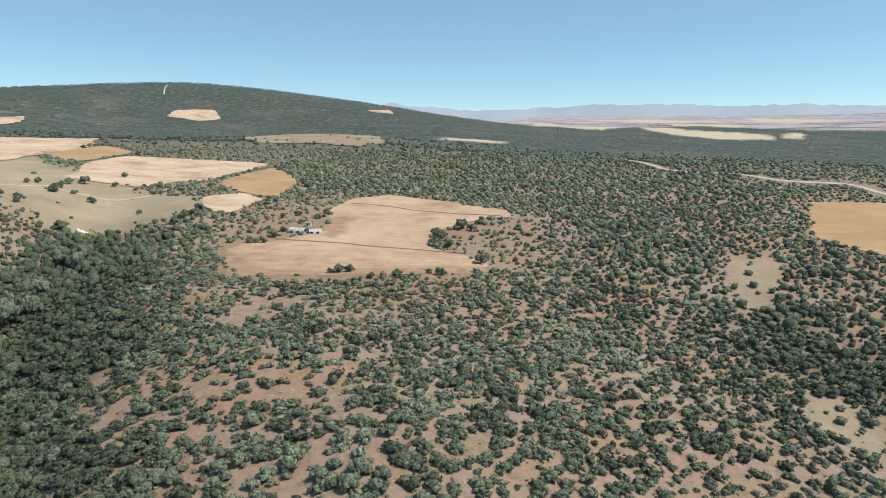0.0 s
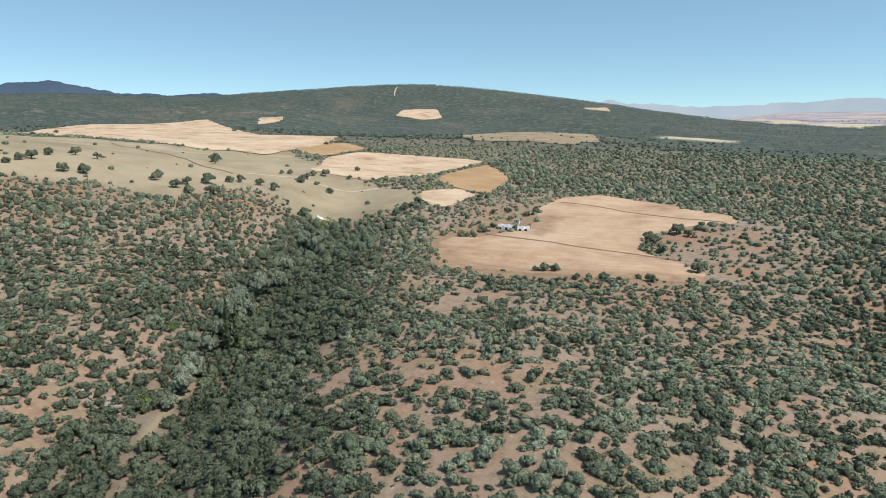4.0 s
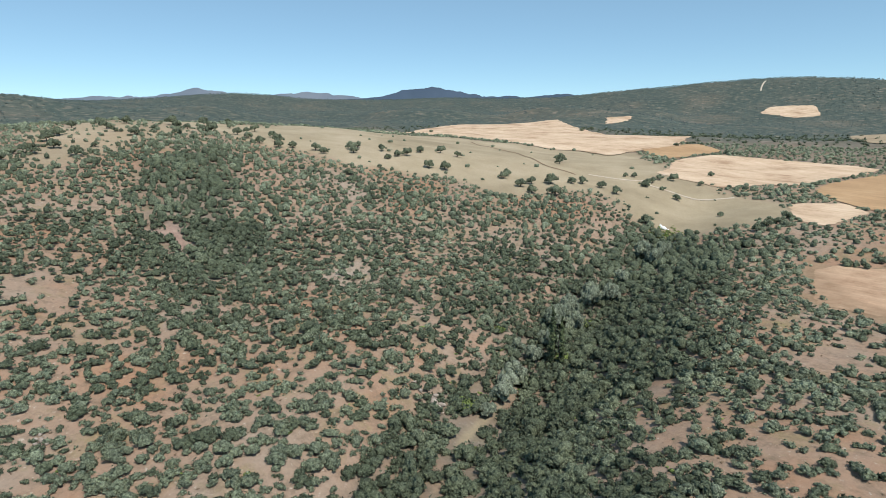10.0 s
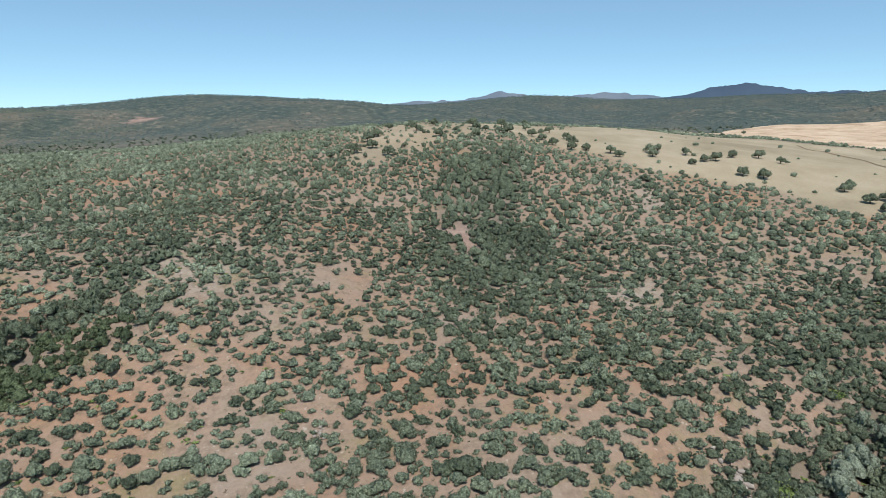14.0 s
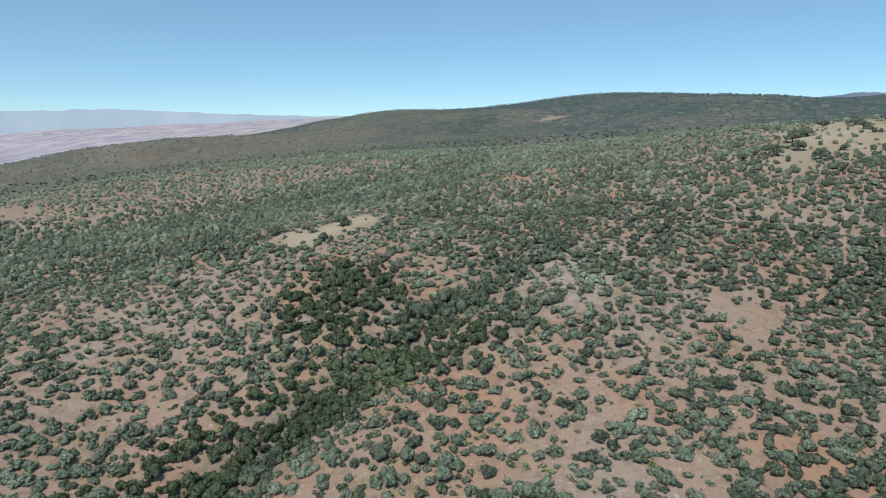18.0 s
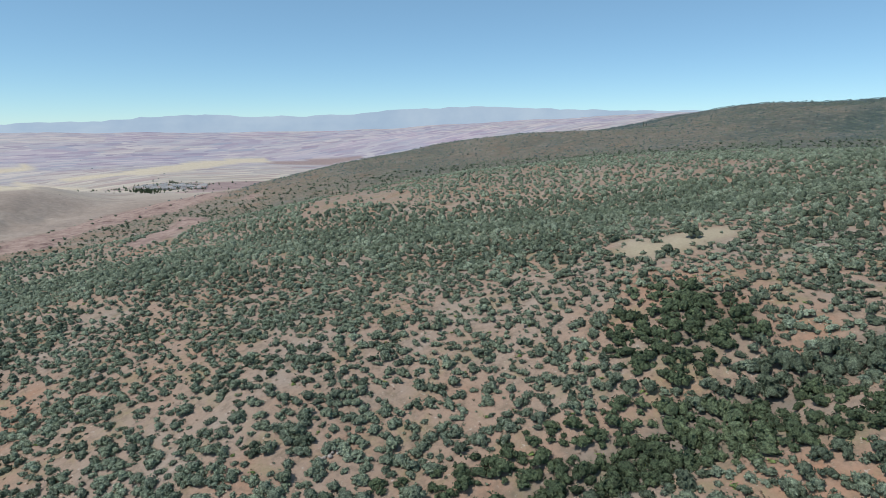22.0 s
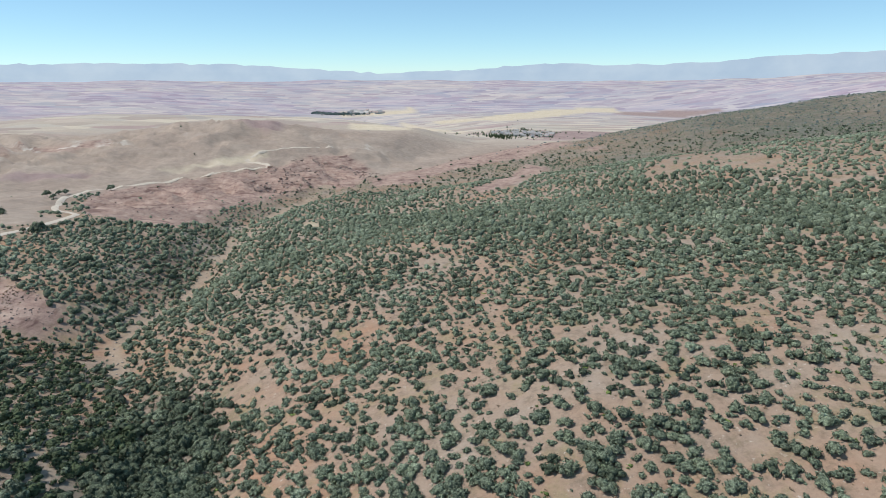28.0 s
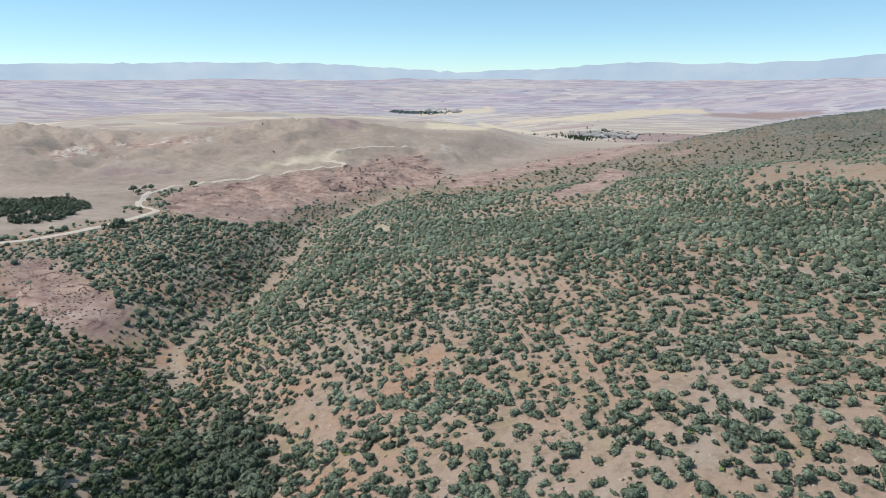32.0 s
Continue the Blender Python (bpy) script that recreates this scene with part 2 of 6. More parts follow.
def leaves(name, dark, mid, light, size=0.35):
    """Foliage: every clump its own tone, every plant its own cast, with fine leafy relief."""
    m, nt, b = material(name)
    g = nt.nodes.new("ShaderNodeNewGeometry")
    clump = ramp(nt, g.outputs["Random Per Island"], [(0.0, dark), (0.5, mid), (1.0, light)])
    wide = ramp(nt, noise_tex(nt, 17.0, 3, 0.6), [(0.35, tuple(0.72 * v for v in mid)), (0.55, mid), (0.72, tuple(1.25 * v for v in light))])
    col = mix(nt, 0.72, clump, wide)
    plant = noise_tex(nt, 3.4, 2, 0.5)
    col = mix(nt, 0.55, col, ramp(nt, plant, [(0.34, (0.36, 0.37, 0.38)), (0.66, (0.62, 0.61, 0.57))]), "OVERLAY")
    fine = noise_tex(nt, size, 4, 0.7)
    col = mix(nt, 0.9, col, ramp(nt, fine, [(0.33, (0.20,) * 3), (0.66, (0.78,) * 3)]), "OVERLAY")
    # shade between leaves, painted on as dark noise with paler flecks
    gaps = noise_tex(nt, size * 1.7, 3, 0.65)
    col = mix(nt, 0.85, col, ramp(nt, gaps, [(0.36, (0.42, 0.43, 0.42)), (0.50, (1.0, 1.0, 1.0)), (0.66, (1.42, 1.42, 1.36))]), "MULTIPLY")
    nt.links.new(col, b.inputs["Base Color"])
    b.inputs["Roughness"].default_value = 0.75
    b.inputs["Specular IOR Level"].default_value = 0.2
    both = mix(nt, 0.5, fine, gaps)
    bump(nt, b, both, 1.0, 0.9)
    return m


def cover_ground(name):
    """The ground: reddish earth, dry meadow, stony bare soil and tilled plain, by the mesh's own shares."""
    m, nt, b = material(name)
    att = nt.nodes.new("ShaderNodeVertexColor")
    att.layer_name = "cover"
    share = nt.nodes.new("ShaderNodeSeparateColor")
    nt.links.new(att.outputs["Color"], share.inputs[0])
    earth = ramp(nt, noise_tex(nt, 38, 6, 0.62), [(0.34, (0.368, 0.216, 0.140)), (0.45, (0.350, 0.240, 0.174)), (0.58, (0.338, 0.258, 0.200)), (0.72, (0.385, 0.322, 0.266))])
    grass = ramp(nt, noise_tex(nt, 11, 7, 0.7), [(0.52, (0,)), (0.7, (1,))])
    earth = mix(nt, grass, earth, (0.275, 0.225, 0.125))
    litter = ramp(nt, noise_tex(nt, 3.0, 6, 0.7), [(0.48, (0,)), (0.68, (0.8,))])
    earth = mix(nt, litter, earth, (0.205, 0.155, 0.112))
    pebbles = ramp(nt, noise_tex(nt, 1.1, 3, 0.6), [(0.64, (0,)), (0.72, (0.7,))])
    earth = mix(nt, pebbles, earth, (0.52, 0.46, 0.39))
    # dark green ground tone; its blue tint paints haze on the far hills
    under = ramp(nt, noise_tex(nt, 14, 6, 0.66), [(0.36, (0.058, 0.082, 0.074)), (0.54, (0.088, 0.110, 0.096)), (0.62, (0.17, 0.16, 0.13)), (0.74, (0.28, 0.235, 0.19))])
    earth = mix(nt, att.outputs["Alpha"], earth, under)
    meadow = ramp(nt, noise_tex(nt, 55, 7, 0.65), [(0.35, (0.300, 0.245, 0.165)), (0.52, (0.39, 0.322, 0.222)), (0.68, (0.46, 0.380, 0.275))])
    bare = ramp(nt, noise_tex(nt, 7, 8, 0.7), [(0.3, (0.220, 0.146, 0.120)), (0.5, (0.335, 0.238, 0.198)), (0.72, (0.44, 0.345, 0.285))])
    layers = nt.nodes.new("ShaderNodeMapping")
    layers.inputs["Scale"].default_value = (0.03, 0.03, 0.55)
    nt.links.new(nt.nodes.new("ShaderNodeNewGeometry").outputs["Position"], layers.inputs["Vector"])
    ledge = ramp(nt, noise_tex(nt, 1.0, 5, 0.6, layers.outputs["Vector"]), [(0.34, (0.22, 0.18, 0.19)), (0.43, (0.46, 0.44, 0.44)), (0.6, (0.58, 0.57, 0.56))])
    bare = mix(nt, 0.85, bare, ledge, "OVERLAY")
    # the open country: strips of straw, tilled and fallow land, tinted lilac for haze
    pos = nt.nodes.new("ShaderNodeNewGeometry").outputs["Position"]
    turn = nt.nodes.new("ShaderNodeMapping")
    turn.inputs["Rotation"].default_value = (0, 0, 0.5)
    turn.inputs["Scale"].default_value = (1 / 95, 1 / 42, 0)
    nt.links.new(pos, turn.inputs["Vector"])
    cells = nt.nodes.new("ShaderNodeTexVoronoi")
    cells.inputs["Scale"].default_value, cells.inputs["Randomness"].default_value = 1.0, 0.9
    nt.links.new(turn.outputs["Vector"], cells.inputs["Vector"])
    one = nt.nodes.new("ShaderNodeSeparateColor")
    nt.links.new(cells.outputs["Color"], one.inputs[0])
    hazed_plots = ramp(nt, one.outputs[0], [(0.0, (0.24, 0.19, 0.25)), (0.22, (0.42, 0.36, 0.38)), (0.42, (0.58, 0.50, 0.46)), (0.6, (0.26, 0.28, 0.34)), (0.8, (0.49, 0.42, 0.42)), (1.0, (0.26, 0.19, 0.25))])
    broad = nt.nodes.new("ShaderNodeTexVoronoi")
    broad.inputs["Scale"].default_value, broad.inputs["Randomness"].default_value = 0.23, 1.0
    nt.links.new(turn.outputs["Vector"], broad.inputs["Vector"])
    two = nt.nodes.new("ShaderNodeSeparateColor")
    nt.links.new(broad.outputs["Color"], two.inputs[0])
    hazed_plots = mix(nt, 0.4, hazed_plots, ramp(nt, two.outputs[1], [(0.0, (0.34, 0.29, 0.36)), (0.3, (0.52, 0.46, 0.42)), (0.6, (0.36, 0.35, 0.41)), (1.0, (0.46, 0.37, 0.42))]))
    # the nearer strips are yellower; the colour takes on haze with distance
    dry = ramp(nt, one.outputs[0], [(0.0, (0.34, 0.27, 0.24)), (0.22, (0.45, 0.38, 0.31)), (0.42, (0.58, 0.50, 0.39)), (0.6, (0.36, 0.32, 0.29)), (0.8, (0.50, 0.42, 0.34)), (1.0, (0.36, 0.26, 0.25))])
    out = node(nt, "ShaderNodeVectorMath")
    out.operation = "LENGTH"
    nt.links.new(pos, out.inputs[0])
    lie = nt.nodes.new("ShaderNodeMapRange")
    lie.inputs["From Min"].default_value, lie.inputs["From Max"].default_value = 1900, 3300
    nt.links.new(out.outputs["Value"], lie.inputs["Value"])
    hazed_plots = mix(nt, lie.outputs[0], dry, hazed_plots)
    # beds of the bare hills, in thin level bands
    beds = nt.nodes.new("ShaderNodeMapping")
    beds.inputs["Scale"].default_value = (0.012, 0.012, 0.30)
    nt.links.new(pos, beds.inputs["Vector"])
    band = noise_tex(nt, 1.0, 5, 0.7, beds.outputs["Vector"])
    tan = ramp(nt, noise_tex(nt, 150, 12, 0.72), [(0.30, (0.305, 0.236, 0.194)), (0.42, (0.335, 0.264, 0.215)), (0.56, (0.365, 0.292, 0.238)), (0.66, (0.385, 0.314, 0.260)), (0.78, (0.46, 0.395, 0.335))])
    tan = mix(nt, 0.22, tan, ramp(nt, band, [(0.36, (0.36, 0.35, 0.36)), (0.5, (0.5, 0.49, 0.48)), (0.64, (0.64, 0.62, 0.60))]), "OVERLAY")
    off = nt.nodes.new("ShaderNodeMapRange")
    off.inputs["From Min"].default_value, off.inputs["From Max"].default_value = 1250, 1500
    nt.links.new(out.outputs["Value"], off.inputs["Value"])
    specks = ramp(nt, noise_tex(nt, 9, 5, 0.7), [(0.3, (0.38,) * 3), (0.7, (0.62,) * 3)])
    plain = mix(nt, off.outputs[0], mix(nt, 0.7, tan, specks, "OVERLAY"), hazed_plots)
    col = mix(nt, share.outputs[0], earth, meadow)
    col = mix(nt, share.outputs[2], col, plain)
    soil = nt.nodes.new("ShaderNodeVertexColor")
    soil.layer_name = "soil"
    kinds = nt.nodes.new("ShaderNodeSeparateColor")
    nt.links.new(soil.outputs["Color"], kinds.inputs[0])
    patchy = noise_tex(nt, 20, 6, 0.65)
    col = mix(nt, kinds.outputs[0], col, ramp(nt, patchy, [(0.3, (0.50, 0.41, 0.29)), (0.7, (0.64, 0.55, 0.42))]))
    col = mix(nt, kinds.outputs[1], col, ramp(nt, patchy, [(0.3, (0.27, 0.19, 0.175)), (0.7, (0.38, 0.285, 0.26))]))
    col = mix(nt, share.outputs[1], col, bare)
    crisp = mix(nt, 1.0, ramp(nt, noise_tex(nt, 16, 8, 0.75), [(0.46, (0,)), (0.56, (1,))]), kinds.outputs[2], "MULTIPLY")
    col = mix(nt, crisp, col, ramp(nt, patchy, [(0.35, (0.34, 0.28, 0.24)), (0.55, (0.60, 0.54, 0.47))]))
    col = mix(nt, soil.outputs["Alpha"], col, ramp(nt, noise_tex(nt, 6, 7, 0.7), [(0.3, (0.25, 0.165, 0.105)), (0.7, (0.37, 0.265, 0.175))]))
    fine = noise_tex(nt, 0.8, 9, 0.72)
    col = mix(nt, 0.6, col, ramp(nt, fine, [(0.25, (0.36,) * 3), (0.75, (0.62,) * 3)]), "OVERLAY")
    nt.links.new(col, b.inputs["Base Color"])
    b.inputs["Roughness"].default_value = 0.95
    b.inputs["Specular IOR Level"].default_value = 0.12
    bump(nt, b, fine, 0.7, 0.3)
    # washed rills on the bare country
    rills = node(nt, "ShaderNodeBump", Distance=3.0)
    nt.links.new(share.outputs[2], rills.inputs["Strength"])
    nt.links.new(noise_tex(nt, 55, 7, 0.6), rills.inputs["Height"])
    nt.links.new(rills.outputs["Normal"], b.inputs["Normal"].links[0].from_node.inputs["Normal"])
    return m


def crop(name, stops, turn, width):
    """Stubble or standing grain, with faint machine rows and worn patches."""
    m, nt, b = material(name)
    base = ramp(nt, noise_tex(nt, 34, 9, 0.72), stops)
    pos = nt.nodes.new("ShaderNodeNewGeometry").outputs["Position"]
    mp = nt.nodes.new("ShaderNodeMapping")
    mp.inputs["Rotation"].default_value = (0, 0, turn)
    nt.links.new(pos, mp.inputs["Vector"])
    rows = node(nt, "ShaderNodeTexWave", Scale=1.0 / width, Distortion=2.5, Detail=3.0)
    rows.inputs["Detail Scale"].default_value = 0.15
    nt.links.new(mp.outputs["Vector"], rows.inputs["Vector"])
    col = mix(nt, 0.07, base, ramp(nt, rows.outputs["Fac"], [(0.0, (0.40,) * 3), (1.0, (0.60,) * 3)]), "OVERLAY")
    drawn = nt.nodes.new("ShaderNodeMapping")
    drawn.inputs["Rotation"].default_value, drawn.inputs["Scale"].default_value = (0, 0, turn), (0.035, 0.6, 1)
    nt.links.new(pos, drawn.inputs["Vector"])
    col = mix(nt, 0.42, col, ramp(nt, noise_tex(nt, 1.6, 5, 0.65, drawn.outputs["Vector"]), [(0.3, (0.36,) * 3), (0.7, (0.62,) * 3)]), "OVERLAY")
    fine = noise_tex(nt, 0.7, 8, 0.7)
    col = mix(nt, 0.5, col, ramp(nt, fine, [(0.25, (0.38,) * 3), (0.75, (0.62,) * 3)]), "OVERLAY")
    # trodden margins, where the straw is gone
    att = nt.nodes.new("ShaderNodeVertexColor")
    att.layer_name = "worn"
    gone = mix(nt, 1.0, att.outputs["Color"], ramp(nt, noise_tex(nt, 5, 6, 0.7), [(0.32, (0.35,) * 3), (0.6, (1.0,) * 3)]), "MULTIPLY")
    col = mix(nt, gone, col, ramp(nt, noise_tex(nt, 6, 7, 0.7), [(0.3, (0.27, 0.175, 0.11)), (0.7, (0.40, 0.275, 0.185))]))
    nt.links.new(col, b.inputs["Base Color"])
    b.inputs["Roughness"].default_value = 0.95
    b.inputs["Specular IOR Level"].default_value = 0.1
    bump(nt, b, fine, 0.5, 0.2)
    return m


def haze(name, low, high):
    """Far mountains: plain, softly glowing distance, with the haze put into the emission colour."""
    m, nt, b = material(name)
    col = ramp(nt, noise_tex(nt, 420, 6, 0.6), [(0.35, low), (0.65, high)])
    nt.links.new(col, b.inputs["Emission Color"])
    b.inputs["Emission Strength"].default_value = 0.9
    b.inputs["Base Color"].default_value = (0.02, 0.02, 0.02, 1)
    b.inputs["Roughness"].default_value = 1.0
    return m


def plain_stuff(name, a, b_, size, rough=0.8, metal=0.0, relief=0.3):
    m, nt, b = material(name)
    nt.links.new(ramp(nt, noise_tex(nt, size, 6, 0.65), [(0.3, a), (0.7, b_)]), b.inputs["Base Color"])
    b.inputs["Roughness"].default_value, b.inputs["Metallic"].default_value = rough, metal
    bump(nt, b, noise_tex(nt, size * 0.3, 5, 0.6), relief, size * 0.1)
    return m


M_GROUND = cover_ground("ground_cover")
M_STRAW = crop("stubble", [(0.36, (0.40, 0.265, 0.175)), (0.46, (0.55, 0.40, 0.28)), (0.56, (0.63, 0.475, 0.34)), (0.70, (0.70, 0.56, 0.42))], 0.26, 5.0)
M_STUBBLE = crop("worn_stubble", [(0.34, (0.33, 0.205, 0.130)), (0.43, (0.46, 0.305, 0.204)), (0.54, (0.54, 0.376, 0.258)), (0.70, (0.61, 0.455, 0.328))], 0.26, 5.0)
M_OCHRE = crop("ripe_grain", [(0.3, (0.38, 0.240, 0.135)), (0.55, (0.46, 0.300, 0.172)), (0.75, (0.52, 0.365, 0.225))], 0.9, 4.0)
M_FALLOW = crop("fallow", [(0.34, (0.26, 0.20, 0.13)), (0.48, (0.34, 0.265, 0.18)), (0.62, (0.40, 0.32, 0.225)), (0.75, (0.46, 0.38, 0.28))], 0.4, 7.0)
M_DUST = plain_stuff("road_dust", (0.46, 0.38, 0.30), (0.60, 0.52, 0.43), 3.0, 0.95)
M_TUFT = plain_stuff("weeds", (0.17, 0.115, 0.07), (0.28, 0.195, 0.125), 2.0, 0.95)
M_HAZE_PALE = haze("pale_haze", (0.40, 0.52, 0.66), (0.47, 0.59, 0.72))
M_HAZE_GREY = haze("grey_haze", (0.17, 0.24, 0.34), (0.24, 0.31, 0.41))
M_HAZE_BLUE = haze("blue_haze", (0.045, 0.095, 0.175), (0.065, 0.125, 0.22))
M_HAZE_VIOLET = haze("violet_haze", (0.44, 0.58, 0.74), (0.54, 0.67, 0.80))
M_BARK = plain_stuff("bark", (0.06, 0.045, 0.035), (0.14, 0.11, 0.085), 0.3, 0.9)
M_OAK = leaves("oak_leaves", (0.121, 0.147, 0.100), (0.198, 0.234, 0.162), (0.296, 0.340, 0.248))
M_DARK = leaves("dark_leaves", (0.078, 0.100, 0.065), (0.121, 0.148, 0.099), (0.183, 0.214, 0.147))
M_WILLOW = leaves("willow_leaves", (0.135, 0.165, 0.120), (0.205, 0.240, 0.180), (0.29, 0.325, 0.250))
M_LIME = leaves("fresh_leaves", (0.14, 0.20, 0.06), (0.21, 0.28, 0.09), (0.29, 0.36, 0.13))
# blue-grey haze is put into the leaf colours of the far woods
M_FAR_HAZED = leaves("far_hazed_leaves", (0.052, 0.078, 0.078), (0.082, 0.112, 0.110), (0.122, 0.156, 0.152), 1.2)
# leaves made paler and bluer, distance haze painted into the grove
M_GROVE_HAZED = leaves("hazed_grove_leaves", (0.085, 0.115, 0.115), (0.13, 0.17, 0.165), (0.18, 0.22, 0.21), 1.2)
M_TREE = leaves("tree_leaves", (0.082, 0.102, 0.066), (0.130, 0.155, 0.104), (0.200, 0.228, 0.160))
M_DRY = plain_stuff("dry_tuft", (0.16, 0.11, 0.08), (0.30, 0.22, 0.14), 1.5, 0.95)
M_ROCK = plain_stuff("pale_rock", (0.26, 0.22, 0.19), (0.48, 0.42, 0.37), 1.2, 0.9)
M_REDROCK = plain_stuff("red_rock", (0.235, 0.162, 0.132), (0.38, 0.29, 0.245), 1.5, 0.9)
M_WHITE = plain_stuff("white_canvas", (0.93, 0.93, 0.93), (0.96, 0.96, 0.95), 1.5, 0.7, 0.0, 0.03)
M_DARKCLOTH = plain_stuff("dark_cloth", (0.03, 0.032, 0.035), (0.07, 0.07, 0.075), 0.8, 0.85)
M_STEEL = plain_stuff("dull_steel", (0.28, 0.28, 0.29), (0.42, 0.42, 0.43), 0.5, 0.5, 0.6)
M_PLASTER = plain_stuff("plaster", (0.50, 0.47, 0.44), (0.66, 0.63, 0.60), 2.0, 0.9)
M_TILE = plain_stuff("roof_tile", (0.34, 0.24, 0.21), (0.52, 0.42, 0.38), 1.5, 0.85)
M_SHEET = plain_stuff("roof_sheet", (0.30, 0.29, 0.28), (0.44, 0.42, 0.40), 1.5, 0.5)
M_GLASS = plain_stuff("window_dark", (0.03, 0.035, 0.04), (0.06, 0.07, 0.08), 0.6, 0.2)
M_RUBBER = plain_stuff("rubber", (0.02, 0.02, 0.02), (0.04, 0.04, 0.04), 0.3, 0.8)
M_POPLAR = leaves("poplar_leaves", (0.042, 0.062, 0.034), (0.070, 0.095, 0.050), (0.108, 0.138, 0.074))
M_RAVINE = leaves("ravine_leaves", (0.064, 0.088, 0.047), (0.100, 0.130, 0.070), (0.152, 0.186, 0.104))

from mathutils.geometry import delaunay_2d_cdt

# ---- geometry helpers ----
def mesh_of(name, verts, faces, mats=(), smooth=False):
    """A mesh from numpy arrays; faces is an array of equal-sized polygons."""
    me = bpy.data.meshes.new(name)
    verts, faces = np.asarray(verts, np.float32), np.asarray(faces, np.int32)
    n = faces.shape[1]
    me.vertices.add(len(verts))
    me.vertices.foreach_set("co", verts.ravel())
    me.loops.add(faces.size)
    me.loops.foreach_set("vertex_index", faces.ravel())
    me.polygons.add(len(faces))
    me.polygons.foreach_set("loop_start", np.arange(0, faces.size, n, dtype=np.int32))
    for m in mats:
        me.materials.append(m)
    if smooth:
        me.polygons.foreach_set("use_smooth", np.ones(len(faces), bool))
    me.update(calc_edges=True)
    return me


def inside(x, y, outline):
    """Which places lie in a closed outline."""
    hit = np.zeros(np.shape(x), bool)
    for (ax, ay), (bx, by) in zip(outline, outline[1:] + outline[:1]):
        cross = (ay > y) != (by > y)
        hit ^= cross & (x < (bx - ax) * (y - ay) / ((by - ay) or 1e-9) + ax)
    return hit


def part_of(x, y, outline, soft=6.0, wander=0.0):
    """How far a place belongs to an outline, 0 to 1, with a soft and wandering edge."""
    if wander:
        x, y = x + (grain(x, y, wander * 3, 21) - 0.5) * 2 * wander, y + (grain(x, y, wander * 3, 22) - 0.5) * 2 * wander
    d, _ = along(x, y, outline + outline[:1])
    return step(-soft, soft, np.where(inside(x, y, outline), d, -d))


# ---- the plan: outlines of the fields, clearings, thickets, tracks ----
TENT_FIELD = [(-92, 263), (-74, 213), (-44, 219), (-15, 220), (17, 225), (20, 241), (13, 252), (-5, 272), (-2, 296), (16, 315),
              (39, 320), (39, 344), (8, 375), (-31, 397), (-53, 378), (-60, 344), (-57, 303), (-74, 278), (-88, 274)]
BIG_FIELD = [(-542, 374), (-655, 472), (-760, 600), (-820, 760), (-740, 900), (-553, 765), (-364, 680), (-339, 591), (-331, 520), (-379, 445), (-463, 449)]
PALE_FIELD_WEST = [(-430, 620), (-361, 664), (-323, 582), (-341, 541), (-323, 463), (-375, 477)]
ORANGE_FIELD_WEST = [(-339, 537), (-324, 616), (-282, 582), (-285, 504), (-313, 511)]
PALE_FIELD_MID = [(-232, 385), (-250, 436), (-282, 499), (-271, 561), (-153, 573), (-162, 468), (-165, 426), (-182, 379)]
ORANGE_FIELD_MID = [(-154, 449), (-145, 551), (-101, 456), (-97, 373), (-120, 382), (-143, 408)]
PALE_FIELD_LOW = [(-141, 364), (-119, 385), (-103, 367), (-110, 323), (-122, 326)]
ORANGE_FIELD_EAST = [(225, 372), (277, 378), (330, 330), (230, 240), (193, 260), (178, 288)]
FAR_FIELD_HILL = [(-692, 1664), (-604, 1720), (-549, 1600), (-586, 1545), (-678, 1584)]
FAR_FIELD_NORTH = [(-217, 1959), (-153, 2042), (-132, 1898), (-188, 1878)]
MEADOW = [(-528, 144), (-476, 193), (-551, 313), (-472, 387), (-379, 445), (-331, 520), (-236, 417), (-175, 373), (-141, 365), (-129, 334),
          (-131, 303), (-161, 287), (-179, 286), (-201, 297), (-213, 293), (-228, 285), (-226, 256), (-229, 237), (-249, 239), (-271, 240), (-276, 222), (-291, 210), (-309, 193), (-340, 183), (-381, 163)]
EAST_CLEARING = [(122, 254), (142, 254), (138, 239), (116, 205), (104, 202), (109, 219)]
EAST_GRASS = [(88, 143), (103, 149), (101, 127), (92, 117), (91, 127), (87, 136)]
FALLOW_NORTH = [(-301, 981), (-257, 1040), (-182, 1019), (-95, 1030), (-71, 860), (-90, 712), (-135, 745), (-186, 740), (-205, 712)]
HILL_FIELD_WEST = [(-681, 966), (-664, 1023), (-641, 972), (-631, 893)]
FIREBREAK = [(-840, 1985), (-824, 1921), (-795, 1850)]
BARE_SPOTS = [[(414, -909), (390, -952), (337, -930), (268, -945), (290, -913), (361, -875)], [(443, -826), (420, -858), (415, -912), (386, -848), (385, -768), (403, -771)],
              [(-73, -746), (-124, -750), (-178, -850), (-240, -890), (-292, -913), (-346, -960), (-405, -1013), (-406, -1054), (-383, -1077), (-360, -1180), (-228, -1051), (-154, -886), (-103, -853), (-63, -784)],
              [(-152, -538), (-182, -587), (-284, -851), (-286, -761), (-200, -563), (-171, -526)], [(-193, -465), (-225, -498), (-212, -480)], [(-374, -916), (-435, -963), (-412, -921)],
              [(-1328, -281), (-1410, -267), (-1387, -218), (-1320, -226)], [(-263, 81), (-268, 94), (-246, 89), (-237, 81)]]
